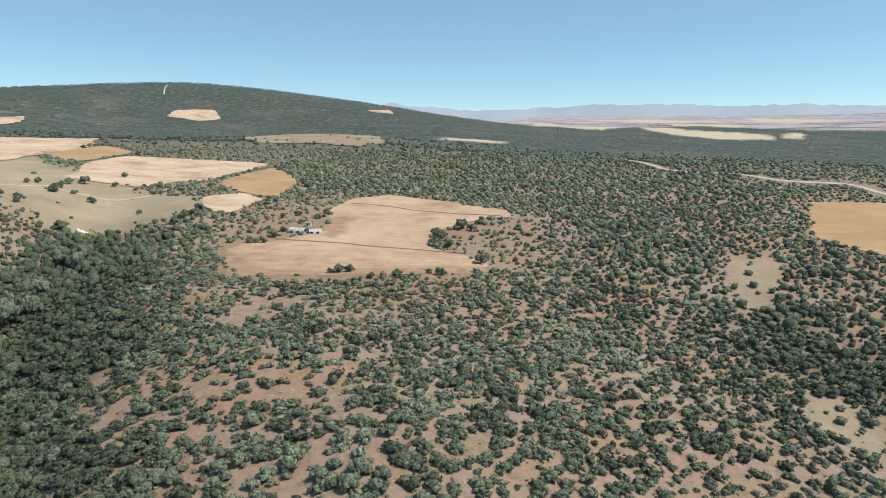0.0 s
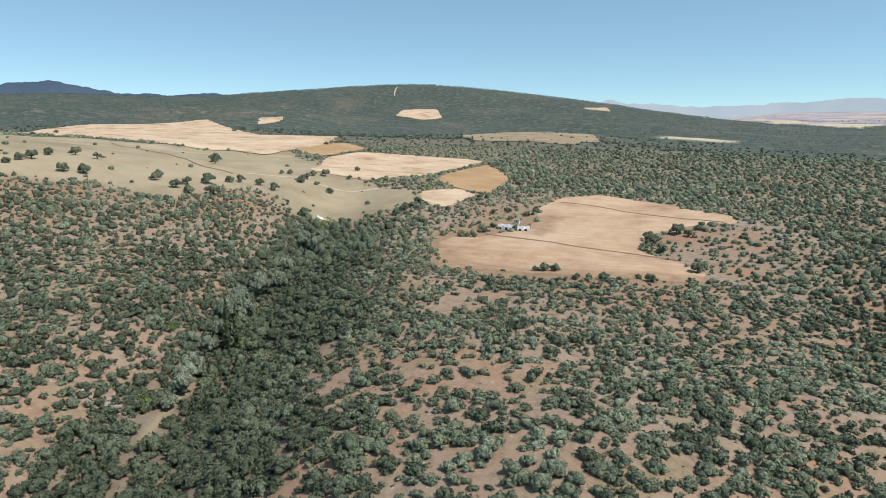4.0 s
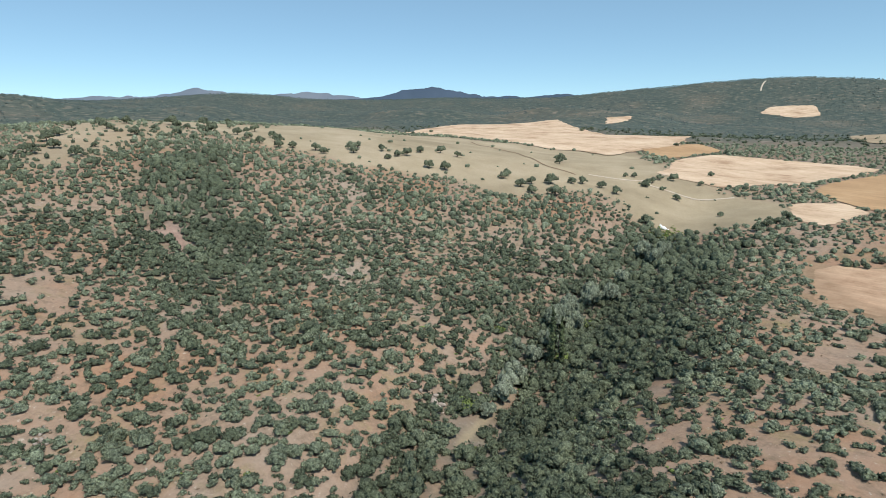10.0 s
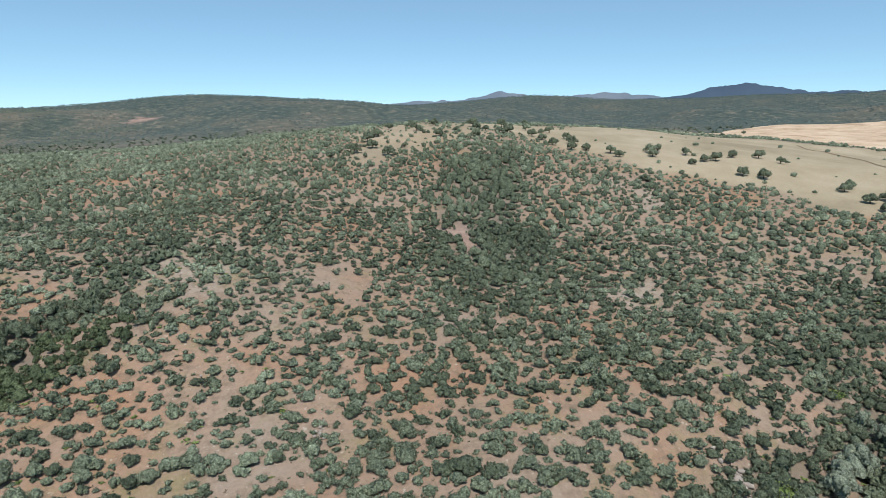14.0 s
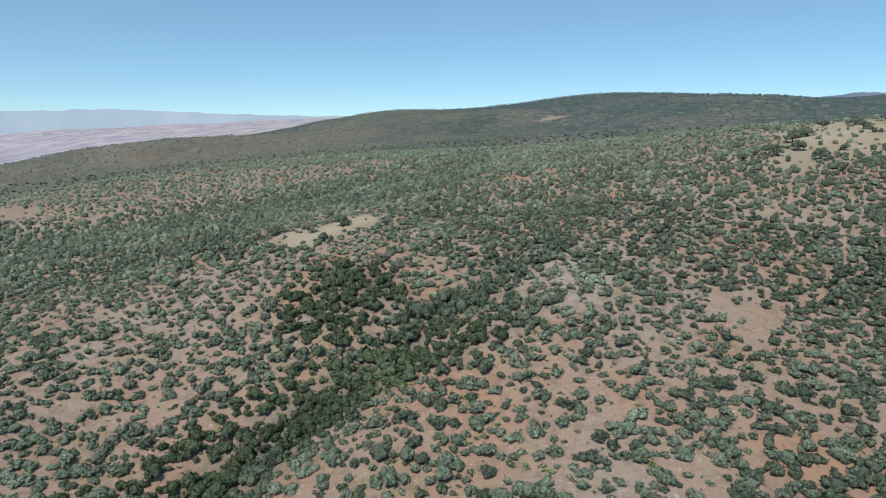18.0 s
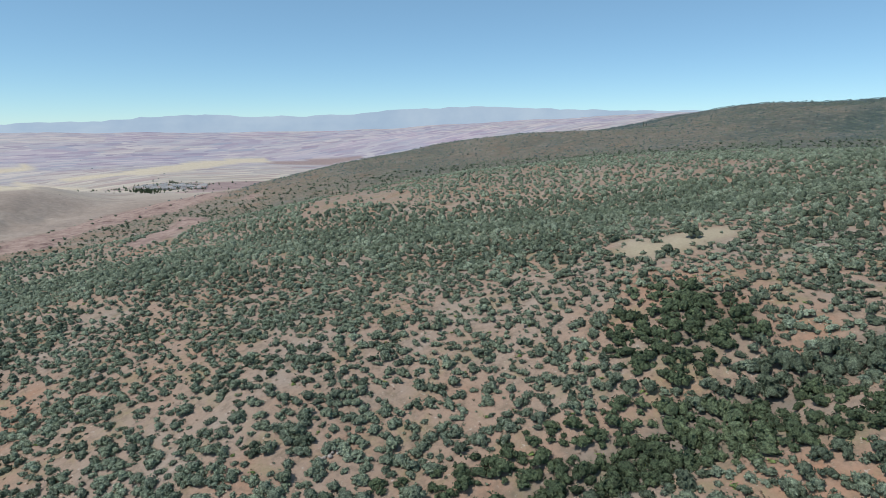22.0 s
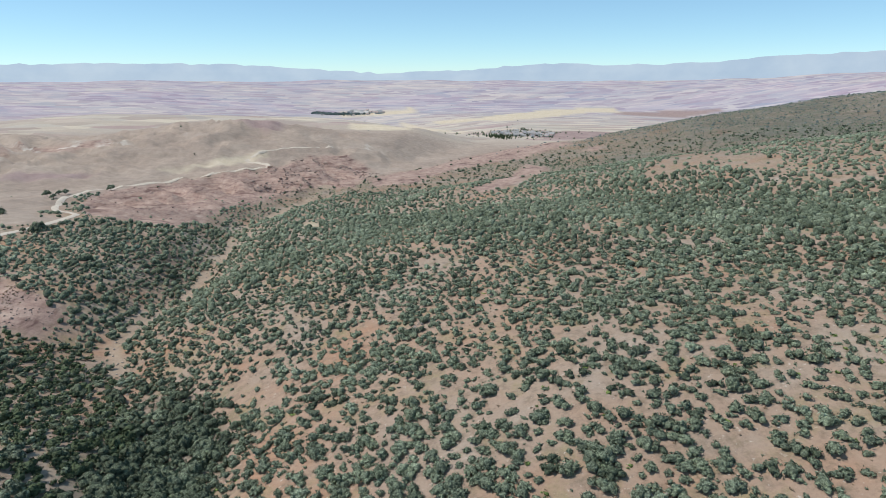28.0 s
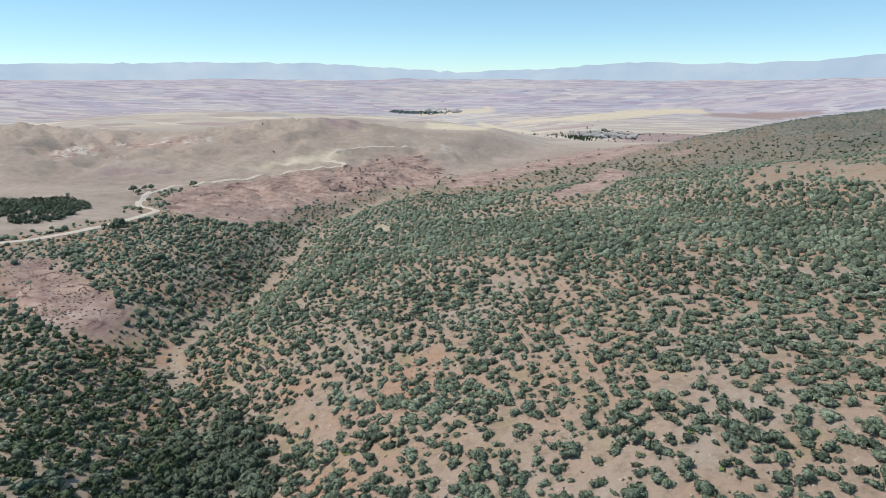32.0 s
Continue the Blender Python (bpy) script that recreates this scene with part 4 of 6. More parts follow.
# ---- far mountains: a plain hazy backdrop, as bearing and crest height ----
def mountains(name, crest, dist, foot, mat, label, seed):
    az = np.linspace(crest[0][0], crest[-1][0], 160) if crest[0][0] < crest[-1][0] else np.linspace(crest[0][0], crest[-1][0], 160)
    a0 = np.array([c[0] for c in crest], float)
    o = np.argsort(a0)
    top = np.interp(az, a0[o], np.array([c[1] for c in crest], float)[o])
    top = top + (grain(az * 90, az * 0, 60, seed) - 0.5) * 14 + (grain(az * 90, az * 0, 17, seed) - 0.5) * 5
    s, c = -np.sin(np.radians(az)), np.cos(np.radians(az))
    v = []
    for k, back in ((0.0, -140), (0.5, -60), (1.0, 0), (0.0, 30)):
        r = dist + back
        v.append(np.column_stack([s * r, c * r, foot + (top - foot) * k + (grain(az * 90, az * 0 + k * 50, 40, seed) - 0.5) * 20 * (k == 0.5)]))
    m = len(az)
    f = np.array([(k * m + i, k * m + i + 1, (k + 1) * m + i + 1, (k + 1) * m + i) for k in range(3) for i in range(m - 1)])
    return tagged(new(name, mesh_of(name, np.concatenate(v), f, [mat], True)), label, "mountains", kind="structure")


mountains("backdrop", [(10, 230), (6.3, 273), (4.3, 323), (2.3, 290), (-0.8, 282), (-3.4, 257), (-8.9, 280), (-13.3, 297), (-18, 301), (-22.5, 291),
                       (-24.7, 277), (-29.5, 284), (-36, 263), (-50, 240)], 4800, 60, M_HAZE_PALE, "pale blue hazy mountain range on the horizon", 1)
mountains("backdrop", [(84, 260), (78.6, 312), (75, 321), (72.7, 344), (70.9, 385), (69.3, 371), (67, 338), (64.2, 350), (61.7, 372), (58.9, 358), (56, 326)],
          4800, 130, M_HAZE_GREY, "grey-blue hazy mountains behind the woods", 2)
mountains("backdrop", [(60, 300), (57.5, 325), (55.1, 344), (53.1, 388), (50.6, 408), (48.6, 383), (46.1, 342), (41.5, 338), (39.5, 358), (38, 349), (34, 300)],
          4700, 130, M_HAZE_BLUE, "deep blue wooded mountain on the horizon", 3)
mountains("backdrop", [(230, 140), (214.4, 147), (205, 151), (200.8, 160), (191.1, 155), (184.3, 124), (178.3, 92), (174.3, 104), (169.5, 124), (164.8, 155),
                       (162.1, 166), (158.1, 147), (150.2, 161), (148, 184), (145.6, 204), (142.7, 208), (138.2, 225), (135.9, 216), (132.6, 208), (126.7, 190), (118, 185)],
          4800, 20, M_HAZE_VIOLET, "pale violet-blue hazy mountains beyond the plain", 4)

# ---- plants ----
def ball(level):
    bm = bmesh.new()
    bmesh.ops.create_icosphere(bm, subdivisions=level, radius=1.0)
    v = np.array([p.co for p in bm.verts])
    f = np.array([[q.index for q in p.verts] for p in bm.faces])
    bm.free()
    return v, f


OCTA = (np.array([(1, 0, 0), (-1, 0, 0), (0, 1, 0), (0, -1, 0), (0, 0, 1), (0, 0, -1)], float),
        np.array([(0, 2, 4), (2, 1, 4), (1, 3, 4), (3, 0, 4), (2, 0, 5), (1, 2, 5), (3, 1, 5), (0, 3, 5)]))
BALLS = {0: ball(1), 1: ball(2), 2: ball(3)}


def lobe(rng, level):
    """A lumpy ball of foliage with an open underside, one metre in radius."""
    v, f = BALLS[level]
    p, q = rng.uniform(0, 6, 3), rng.uniform(0, 6, 3)
    lump = 1 + 0.09 * np.sin(v @ (4.1, 3.2, 2.6) + p[0]) + 0.08 * np.sin(v @ (-3.3, 4.4, 3.9) + p[1]) + 0.06 * np.sin(v @ (6.1, -5.2, 6.4) + q[0]) + rng.uniform(-.13, .13, len(v))
    f = f[v[f].mean(1)[:, 2] > -0.5]
    used = np.unique(f)
    back = np.zeros(len(v), int)
    back[used] = np.arange(len(used))
    return (v * lump[:, None])[used], back[f]


def shrub_shape(rng, lobes, level, sprays, leaf, wide=1.0, core=0.9):
    """A rounded shrub of several foliage lobes ruffled with small leaf sprays, one metre in radius, its foot at z = 0."""
    vs, fs, n, balls = [], [], 0, []
    turn = rng.uniform(0, 6.3)
    for k in range(lobes):
        if k == 0:
            r, c = rng.uniform(0.56, 0.70) if lobes > 1 else 0.90, np.array([rng.uniform(-.15, .15), rng.uniform(-.15, .15), 0.56])
        else:
            a, d = turn + 2.4 * k + rng.uniform(-.3, .3), rng.uniform(0.40, 0.74)
            r, c = rng.uniform(0.26, 0.46) if lobes > 3 else rng.uniform(0.4, 0.6), np.array([math.cos(a) * d * wide, math.sin(a) * d / wide, rng.uniform(0.22, 1.0 - 0.5 * d)])
        r3 = r * np.array([1, 1, rng.uniform(0.78, 0.98)])
        v, f = lobe(rng, level if k == 0 else 0)
        vs.append(v * r3 * core + c)
        fs.append(f + n)
        n += len(v)
        balls.append((c, r3))
    if sprays:
        pick = rng.integers(0, lobes, sprays)
        c, r3 = np.array([b[0] for b in balls])[pick], np.array([b[1] for b in balls])[pick]
        a, e = rng.uniform(0, 2 * math.pi, sprays), np.arcsin(rng.uniform(-0.3, 1.0, sprays))
        out = np.stack([np.cos(a) * np.cos(e), np.sin(a) * np.cos(e), np.sin(e)], -1)
        at = c + out * r3 * rng.uniform(0.92, 1.26, (sprays, 1))
        face = out + rng.normal(0, 0.55, (sprays, 3))
        face /= np.linalg.norm(face, axis=1)[:, None]
        u = np.cross(face, rng.normal(0, 1, (sprays, 3)))
        u /= np.linalg.norm(u, axis=1)[:, None]
        w = np.cross(face, u)
        g = (leaf * rng.uniform(0.6, 1.3, sprays))[:, None]
        vs.append(np.stack([at + u * g * 0.62, at + (-0.45 * u + 0.5 * w) * g, at + (-0.45 * u - 0.5 * w) * g], 1).reshape(-1, 3))
        fs.append(np.arange(sprays * 3).reshape(-1, 3) + n)
    v, f = np.concatenate(vs), np.concatenate(fs)
    v[:, 2] = np.maximum(v[:, 2], 0.0)
    return v, f


def leaf_shell(rng, count, size, squash, low, ruffle=0.5):
    """Small leaf sprays, each a triangle, scattered through the outer shell of a dome and turned every way."""
    a, e = rng.uniform(0, 2 * math.pi, count), np.arcsin(rng.uniform(low, 1.0, count))
    out = np.stack([np.cos(a) * np.cos(e), np.sin(a) * np.cos(e), np.sin(e)], -1)
    bulge = 1.0 + 0.16 * np.sin(a * 3 + rng.uniform(0, 6)) * np.cos(e * 4 + rng.uniform(0, 6)) + 0.10 * np.sin(a * 7 + rng.uniform(0, 6))
    at = out * (rng.uniform(0.70, 1.06, count) * bulge)[:, None] * (1, 1, squash) + (0, 0, 0.62 * squash)
    face = out + rng.normal(0, ruffle, (count, 3))
    face /= np.linalg.norm(face, axis=1)[:, None]
    u = np.cross(face, rng.normal(0, 1, (count, 3)))
    u /= np.linalg.norm(u, axis=1)[:, None]
    w = np.cross(face, u)
    s = (size * rng.uniform(0.6, 1.35, count))[:, None]
    v = np.stack([at + u * s * 0.62, at + (-0.45 * u + 0.5 * w) * s, at + (-0.45 * u - 0.5 * w) * s * rng.uniform(0.7, 1.1, (count, 1))], 1).reshape(-1, 3)
    return v, np.arange(count * 3).reshape(-1, 3)


def bush_shape(rng, sprays, core, size=0.34, squash=0.8, low=-0.45, lobes=1, ruffle=0.5):
    """A dome of leaf sprays round a lumpy core, one metre in radius, its foot at z = 0."""
    if lobes > 1:
        vs, fs, n = [], [], 0
        for k in range(lobes):
            r, a = rng.uniform(0.60, 0.88), 2 * math.pi * (k + rng.uniform(-.3, .3)) / lobes
            v, f = bush_shape(rng, sprays // lobes, core, size / r, squash, low, 1, ruffle)
            vs.append(v * (r, r, r * rng.uniform(0.8, 1.2)) + (math.cos(a) * 0.42, math.sin(a) * 0.42, 0))
            fs.append(f + n)
            n += len(v)
        return np.concatenate(vs), np.concatenate(fs)
    cv, cf = BALLS[core - 1] if core else OCTA
    lump = 0.70 + 0.14 * np.sin(cv[:, 0] * 4 + rng.uniform(0, 6)) * np.cos(cv[:, 1] * 4 + rng.uniform(0, 6)) + rng.uniform(-.12, .12, len(cv))
    v, f = cv * lump[:, None] * (1, 1, squash) + (0, 0, 0.62 * squash), cf
    if sprays:
        lv, lf = leaf_shell(rng, sprays, size, squash, low, ruffle)
        v, f = np.concatenate([v, lv]), np.concatenate([f, lf + len(v)])
    v[:, 2] = np.maximum(v[:, 2], 0.02)
    return v, f


def spread(shapes, x, y, z, size, tall, rng):
    """Copies of the shapes at all those places, as one set of vertices and faces."""
    pick, w = rng.integers(0, len(shapes), len(x)), rng.uniform(0, 2 * math.pi, len(x))
    vs, fs, n = [], [], 0
    for k, (sv, sf) in enumerate(shapes):
        i = np.nonzero(pick == k)[0]
        if not len(i):
            continue
        c, s = np.cos(w[i])[:, None], np.sin(w[i])[:, None]
        long = np.exp(rng.uniform(-0.2, 0.2, len(i)))[:, None]
        ux, uy = sv[None, :, 0] * long * size[i][:, None], sv[None, :, 1] / long * size[i][:, None]
        px, py = ux * c - uy * s + x[i][:, None], ux * s + uy * c + y[i][:, None]
        pz = sv[None, :, 2] * tall[i][:, None] + z[i][:, None]
        vs.append(np.stack([px, py, pz], -1).reshape(-1, 3))
        fs.append((sf[None] + (np.arange(len(i)) * len(sv))[:, None, None] + n).reshape(-1, 3))
        n += len(i) * len(sv)
    return np.concatenate(vs), np.concatenate(fs)


def sown(r0, r1, gap, rng, every=False):
    """Places on a shaken grid in a ring round the flight, but for the side that is never seen."""
    x, y = np.meshgrid(np.arange(-r1, r1, gap), np.arange(-r1, r1, gap))
    x, y = x.ravel(), y.ravel()
    x, y = x + rng.uniform(-.46, .46, x.shape) * gap - 40, y + rng.uniform(-.46, .46, y.shape) * gap - 10
    r, a = np.hypot(x + 40, y + 10), bearing(x, y)
    keep = (r >= r0) & (r < r1) & ((a < 232) | (a > 312) | (r < 100) | every)
    return x[keep], y[keep]


ALL_FIELDS = [TENT_FIELD, BIG_FIELD, PALE_FIELD_WEST, ORANGE_FIELD_WEST, PALE_FIELD_MID, ORANGE_FIELD_MID, PALE_FIELD_LOW, ORANGE_FIELD_EAST, FAR_FIELD_HILL, FAR_FIELD_NORTH, HILL_FIELD_WEST]


def open_land(x, y):
    """1 where nothing woody grows: crops, roads, stream bed, bare spots; the meadow nearly so."""
    o = np.zeros(x.shape)
    for f in ALL_FIELDS:
        o = np.maximum(o, part_of(x, y, f, 2.5))
    for f in DRY_PATCHES[:2]:
        o = np.maximum(o, 0.8 * part_of(x, y, f, 6, 9))
    for f in CLEARINGS + DRY_PATCHES[2:] + [EAST_CLEARING, EAST_GRASS]:
        o = np.maximum(o, 0.93 * part_of(x, y, f, 3, 3))
    for f in THINNED:
        o = np.maximum(o, 0.55 * part_of(x, y, f, 5, 4))
    o = np.maximum(o, 0.9 * soils(x, y)[3])
    meadow, bare, plain = earth_mix(x, y)
    for line, w in ((ROAD_SOUTH, 5), (ROAD_EAST, 7), (FOOTPATH, 0.9)):
        o = np.maximum(o, 1 - step(w, w + 2, along(x, y, line)[0]))
    d, s = along(x, y, STREAM)
    o = np.maximum(o, (1 - step(1.9, 3.7, d + 6.0 * (grain(x, y, 22, 77) - 0.5))) * step(0.45, 0.5, s) * (1 - 0.85 * step(0.5, 0.6, grain(x, y, 44, 79)) * step(-270, -300, y)))
    return np.maximum(o, np.maximum(np.where(meadow > 0.76, 0.985, 0.9) * meadow, np.maximum(0.975 * bare, 0.997 * plain)))


def open_side(x, y):
    """1 on the sunny slopes, where the shrubs stand further apart."""
    o = np.zeros(x.shape)
    for f in OPEN_NORTH + OPEN_SOUTH:
        o = np.maximum(o, part_of(x, y, f, 10, 8))
    return o


def sow_scrub(r0, r1, gap, seed):
    """Places, radii and thicket shares of the scrub in a ring."""
    rng = np.random.default_rng(seed)
    x, y = sown(r0, r1, gap, rng)
    t = thick(x, y)
    far = step(240, 560, np.hypot(x, y))
    share = 1.04 + 0.95 * (grain(x, y, 7, 31) - 0.5) + 0.40 * (grain(x, y, 24, 33) - 0.5) - 0.08 * open_side(x, y) * (1 - t) + 0.04 * far - 0.13 * step(-70, -140, y) * (1 - t)
    share = np.minimum(share * (1 - t) + 1.1 * t, 0.97)
    keep = (rng.uniform(0, 1, len(x)) < share) & (rng.uniform(0, 1, len(x)) > open_land(x, y))
    x, y, t = x[keep], y[keep], t[keep]
    size = (0.62 + 1.15 * rng.uniform(0, 1, len(x)) ** 1.4) * (1.22 + 0.27 * t + 0.35 * step(0.7, 0.95, t)) * (0.9 + 0.25 * grain(x, y, 24, 33))
    return x, y, size, t, rng


def scrub_object(name, x, y, size, t, shapes, mat, label, rng, tall=(0.7, 1.1)):
    h = size * rng.uniform(*tall, len(x)) * (1 + 0.25 * t)
    v, f = spread(shapes, x, y, height(x, y) - 0.12 * size, size, h, rng)
    return tagged(new(name, mesh_of(name, v, f, [mat], True)), label, "scrub", kind="stuff")


def by_leaf(x, y, t, rng):
    """The plants sorted into grey-green, dark, and the fresher green of the ravines."""
    wet = np.zeros(len(x), bool)
    for o in THICKETS_RAVINE[:2] + GULLY_THICKETS[:2]:
        wet |= part_of(x, y, o, 5, 4) > 0.5
    wet |= (part_of(x, y, THICKETS_SOUTH[0], 5, 4) > 0.5) & (rng.uniform(0, 1, len(x)) < 0.6)
    dark = twin_materials(x, y, t, rng)
    return ((~dark & ~wet, M_OAK, "grey-green oak scrub on the "), (dark & ~wet, M_DARK, "dark green oak thickets on the "), (wet, M_RAVINE, "fresh green thicket of the ravines on the "))


def twin_materials(x, y, t, rng):
    """Which plants take the darker leaf."""
    return rng.uniform(0, 1, len(x)) < 0.08 + 0.14 * step(-90, 20, y) + 0.95 * t


def sow_ring(name, r0, r1, gap, seed, lobes, sprays, leaf, swell, place, tall=(0.68, 1.1)):
    """All the scrub of one ring, in grey-green, dark and fresh green parts."""
    x, y, size, t, rng = sow_scrub(r0, r1, gap, seed)
    shapes = [shrub_shape(rng, lobes[k % len(lobes)], 0, sprays, leaf, 1 + 0.15 * (k % 2)) for k in range(12)]
    for pick, mat, lab in by_leaf(x, y, t, rng):
        if pick.any():
            scrub_object(name, x[pick], y[pick], size[pick] * swell, t[pick], shapes, mat, lab + place, rng, tall)


NEAR = 165
nx, ny, nsize, nt_, nrng = sow_scrub(86, NEAR, 2.7, 11)
# the shrubs that the flight passes nearest become things of their own
order = np.argsort(np.hypot(nx + 40, ny + 10) + 400 * ((nsize < 1.0) | (nt_ > 0.4)) + 500 * (np.hypot(nx + 40, ny + 10) < 97))
single = order[:300]
rest = np.ones(len(nx), bool)
rest[single] = False
close = np.hypot(nx + 40, ny + 10) < 128
near_shapes = [shrub_shape(nrng, 3 + k % 3, 0, 44, 0.31, 1 + 0.15 * (k % 2)) for k in range(12)]
nearest_shapes = [shrub_shape(nrng, 6 + k % 3, 0, 95, 0.23, 1 + 0.15 * (k % 2)) for k in range(12)]
for pick, mat, lab in by_leaf(nx, ny, nt_, nrng):
    pick, lab = pick & rest, lab + "near slopes"
    for some, shapes in ((pick & ~close, near_shapes), (pick & close, nearest_shapes)):
        if some.any():
            scrub_object("oak_scrub", nx[some], ny[some], nsize[some], nt_[some], shapes, mat, lab, nrng, (0.7, 1.1))
sow_ring("oak_scrub", 0, 86, 2.9, 10, (3, 2), 20, 0.34, 1.05, "valley floor")
sow_ring("oak_scrub", NEAR, 250, 2.6, 12, (2, 3, 2), 15, 0.38, 1.0, "middle slopes")
sow_ring("oak_scrub", 250, 420, 3.0, 13, (1, 1, 2), 3, 0.34, 0.97, "upper slopes")
sow_ring("oak_scrub", 420, 700, 4.5, 15, (1,), 0, 0.5, 1.15, "far slopes")

# the slope behind the flight's start
rng = np.random.default_rng(19)
x, y = sown(86, 420, 5.2, rng, True)
a = bearing(x, y)
keep = (a >= 232) & (a <= 312) & (grain(x, y, 9, 31) > 0.3) & (rng.uniform(0, 1, len(x)) > open_land(x, y))
x, y = x[keep], y[keep]
scrub_object("oak_scrub", x, y, rng.uniform(0.9, 2.3, len(x)), np.zeros(len(x)), [bush_shape(rng, 14, 0, 0.5) for _ in range(6)], M_OAK, "grey-green oak scrub on the eastern slopes", rng)

# the dry slopes beyond the plateau, dotted with single shrubs
rng = np.random.default_rng(16)
x, y = sown(690, 1560, 6.3, rng)
a, r = bearing(x, y), np.hypot(x, y)
b_, c_ = earth_mix(x, y)[1:]
keep = (a > 98 + 14 * grain(x, y, 90, 61)) & (a < 182) & (rng.uniform(0, 1, len(x)) < 0.82 + 0.9 * (grain(x, y, 70, 62) - 0.5)) & (c_ < 0.3) & (b_ < 0.4)
for f_ in CLEARINGS:
    keep &= part_of(x, y, f_, 4, 5) < 0.5
x, y = x[keep], y[keep]
scrub_object("oak_scrub", x, y, rng.uniform(1.0, 2.2, len(x)), np.zeros(len(x)), [(v, f[:4]) for v, f in (bush_shape(rng, 0, 0, 0.9, 0.9) for _ in range(8))], M_TREE, "dark oak shrubs dotted over dry far slopes", rng)

# the far woods, one clump a crown
rng = np.random.default_rng(14)
x, y = sown(700, 3600, 14.0, rng)
grow = 0.30 + 0.75 * (grain(x, y, 60, 41) * 0.5 + grain(x, y, 200, 42) * 0.5)
grow = (grow + 0.2) * (1 - 0.1 * south(bearing(x, y)))
a, b, c = earth_mix(x, y)
b = np.maximum(b, 0.9 * part_of(x, y, FALLOW_NORTH, 6, 8))
c = c * np.where(y > 0, step(0.42, 0.5, grain(x, y, 240, 47) * 0.6 + grain(x, y, 90, 48) * 0.4), 1)
o = np.maximum(np.maximum(0.97 * a, 0.95 * b), np.maximum(0.999 * c, 1 - step(4, 9, along(x, y, FIREBREAK)[0])))
for fld in ALL_FIELDS + STRAW_LAND:
    o = np.maximum(o, part_of(x, y, fld, 8))
keep = (rng.uniform(0, 1, len(x)) < grow) & (rng.uniform(0, 1, len(x)) > o)
x, y = x[keep], y[keep]
size = rng.uniform(1.9, 3.9, len(x)) * (1 + 0.25 * step(900, 2200, np.hypot(x, y)))
near = np.hypot(x, y) < 1050
far_ = ~near
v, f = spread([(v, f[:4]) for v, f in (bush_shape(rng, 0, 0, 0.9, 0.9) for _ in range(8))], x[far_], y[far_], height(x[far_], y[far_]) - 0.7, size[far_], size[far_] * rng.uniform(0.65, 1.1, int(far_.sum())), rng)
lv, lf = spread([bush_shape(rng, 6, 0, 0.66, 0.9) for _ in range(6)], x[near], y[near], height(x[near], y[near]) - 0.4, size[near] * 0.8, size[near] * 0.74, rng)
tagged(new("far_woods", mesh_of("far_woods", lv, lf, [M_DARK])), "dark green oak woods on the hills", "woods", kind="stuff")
tagged(new("far_woods", mesh_of("far_woods", v, f, [M_FAR_HAZED])), "dark green woods over the far hills", "woods", kind="stuff")


# ---- small growth and stones between the shrubs ----
def litter(name, count, r0, r1, size, mat, label, seed, where=None, flat=0.7):
    rng = np.random.default_rng(seed)
    x, y = sown(r0, r1, math.sqrt(math.pi * (r1 * r1 - r0 * r0) * 0.78 / count), rng)
    keep = rng.uniform(0, 1, len(x)) > open_land(x, y)
    if where is not None:
        keep &= where(x, y)
    x, y = x[keep], y[keep]
    s = rng.uniform(*size, len(x))
    v, f = spread([bush_shape(rng, 6, 0, 0.7, 0.7) for _ in range(5)], x, y, height(x, y) - 0.1 * s, s, s * flat, rng)
    return tagged(new(name, mesh_of(name, v, f, [mat])), label, "tufts", kind="stuff")


litter("small_shrubs", 7000, 86, 250, (0.3, 0.75), M_OAK, "small grey-green oak seedlings between the shrubs", 54, lambda x, y: grain(x, y, 9, 55) > 0.45, 0.9)
litter("dry_tufts", 3000, 88, 230, (0.16, 0.5), M_DRY, "small brown dry tufts between the shrubs", 51)
litter("low_shrubs", 1500, 88, 260, (0.5, 1.3), M_LIME, "low fresh-green creeping shrubs on earth", 52, lambda x, y: grain(x, y, 40, 53) > 0.55, 0.35)


# ---- things ----
def part(name, bm, mat, parent, label=""):
    """One mesh object under a thing or a part."""
    me = bpy.data.meshes.new(name)
    bm.to_mesh(me)
    bm.free()
    me.materials.append(mat)
    ob = new(name, me)
    ob.parent = parent
    return tagged(ob, label) if label else ob


def mesh_part(name, v, f, mat, parent, smooth=False):
    ob = new(name, mesh_of(name, v, f, [mat], smooth))
    ob.parent = parent
    return ob


def thing(name, label, category, group=""):
    return tagged(new(name), label, category, group)


def put(ob, x, y, turn=0.0, size=1.0, sink=0.1):
    ob.matrix_basis = pose(x, y, float(height(x, y)) - sink, 0, 0, turn) @ Matrix.Diagonal((size, size, size, 1))
    return ob


def limb(bm, a, b, ra, rb, sides=7):
    """A tapered round limb from a to b."""
    a, b = Vector(a), Vector(b)
    q = (b - a).to_track_quat("Z", "Y")
    rings = []
    for p, r in ((a, ra), ((a + b) / 2 + Vector((0.06, -0.04, 0)) * (b - a).length, (ra + rb) / 2), (b, rb)):
        rings.append([bm.verts.new(p + q @ Vector((math.cos(k * 2 * math.pi / sides) * r, math.sin(k * 2 * math.pi / sides) * r, 0))) for k in range(sides)])
    for lo, hi in zip(rings[:-1], rings[1:]):
        for k in range(sides):
            bm.faces.new((lo[k], lo[(k + 1) % sides], hi[(k + 1) % sides], hi[k]))
    bm.faces.new(rings[-1])
    bm.faces.new(rings[0][::-1])


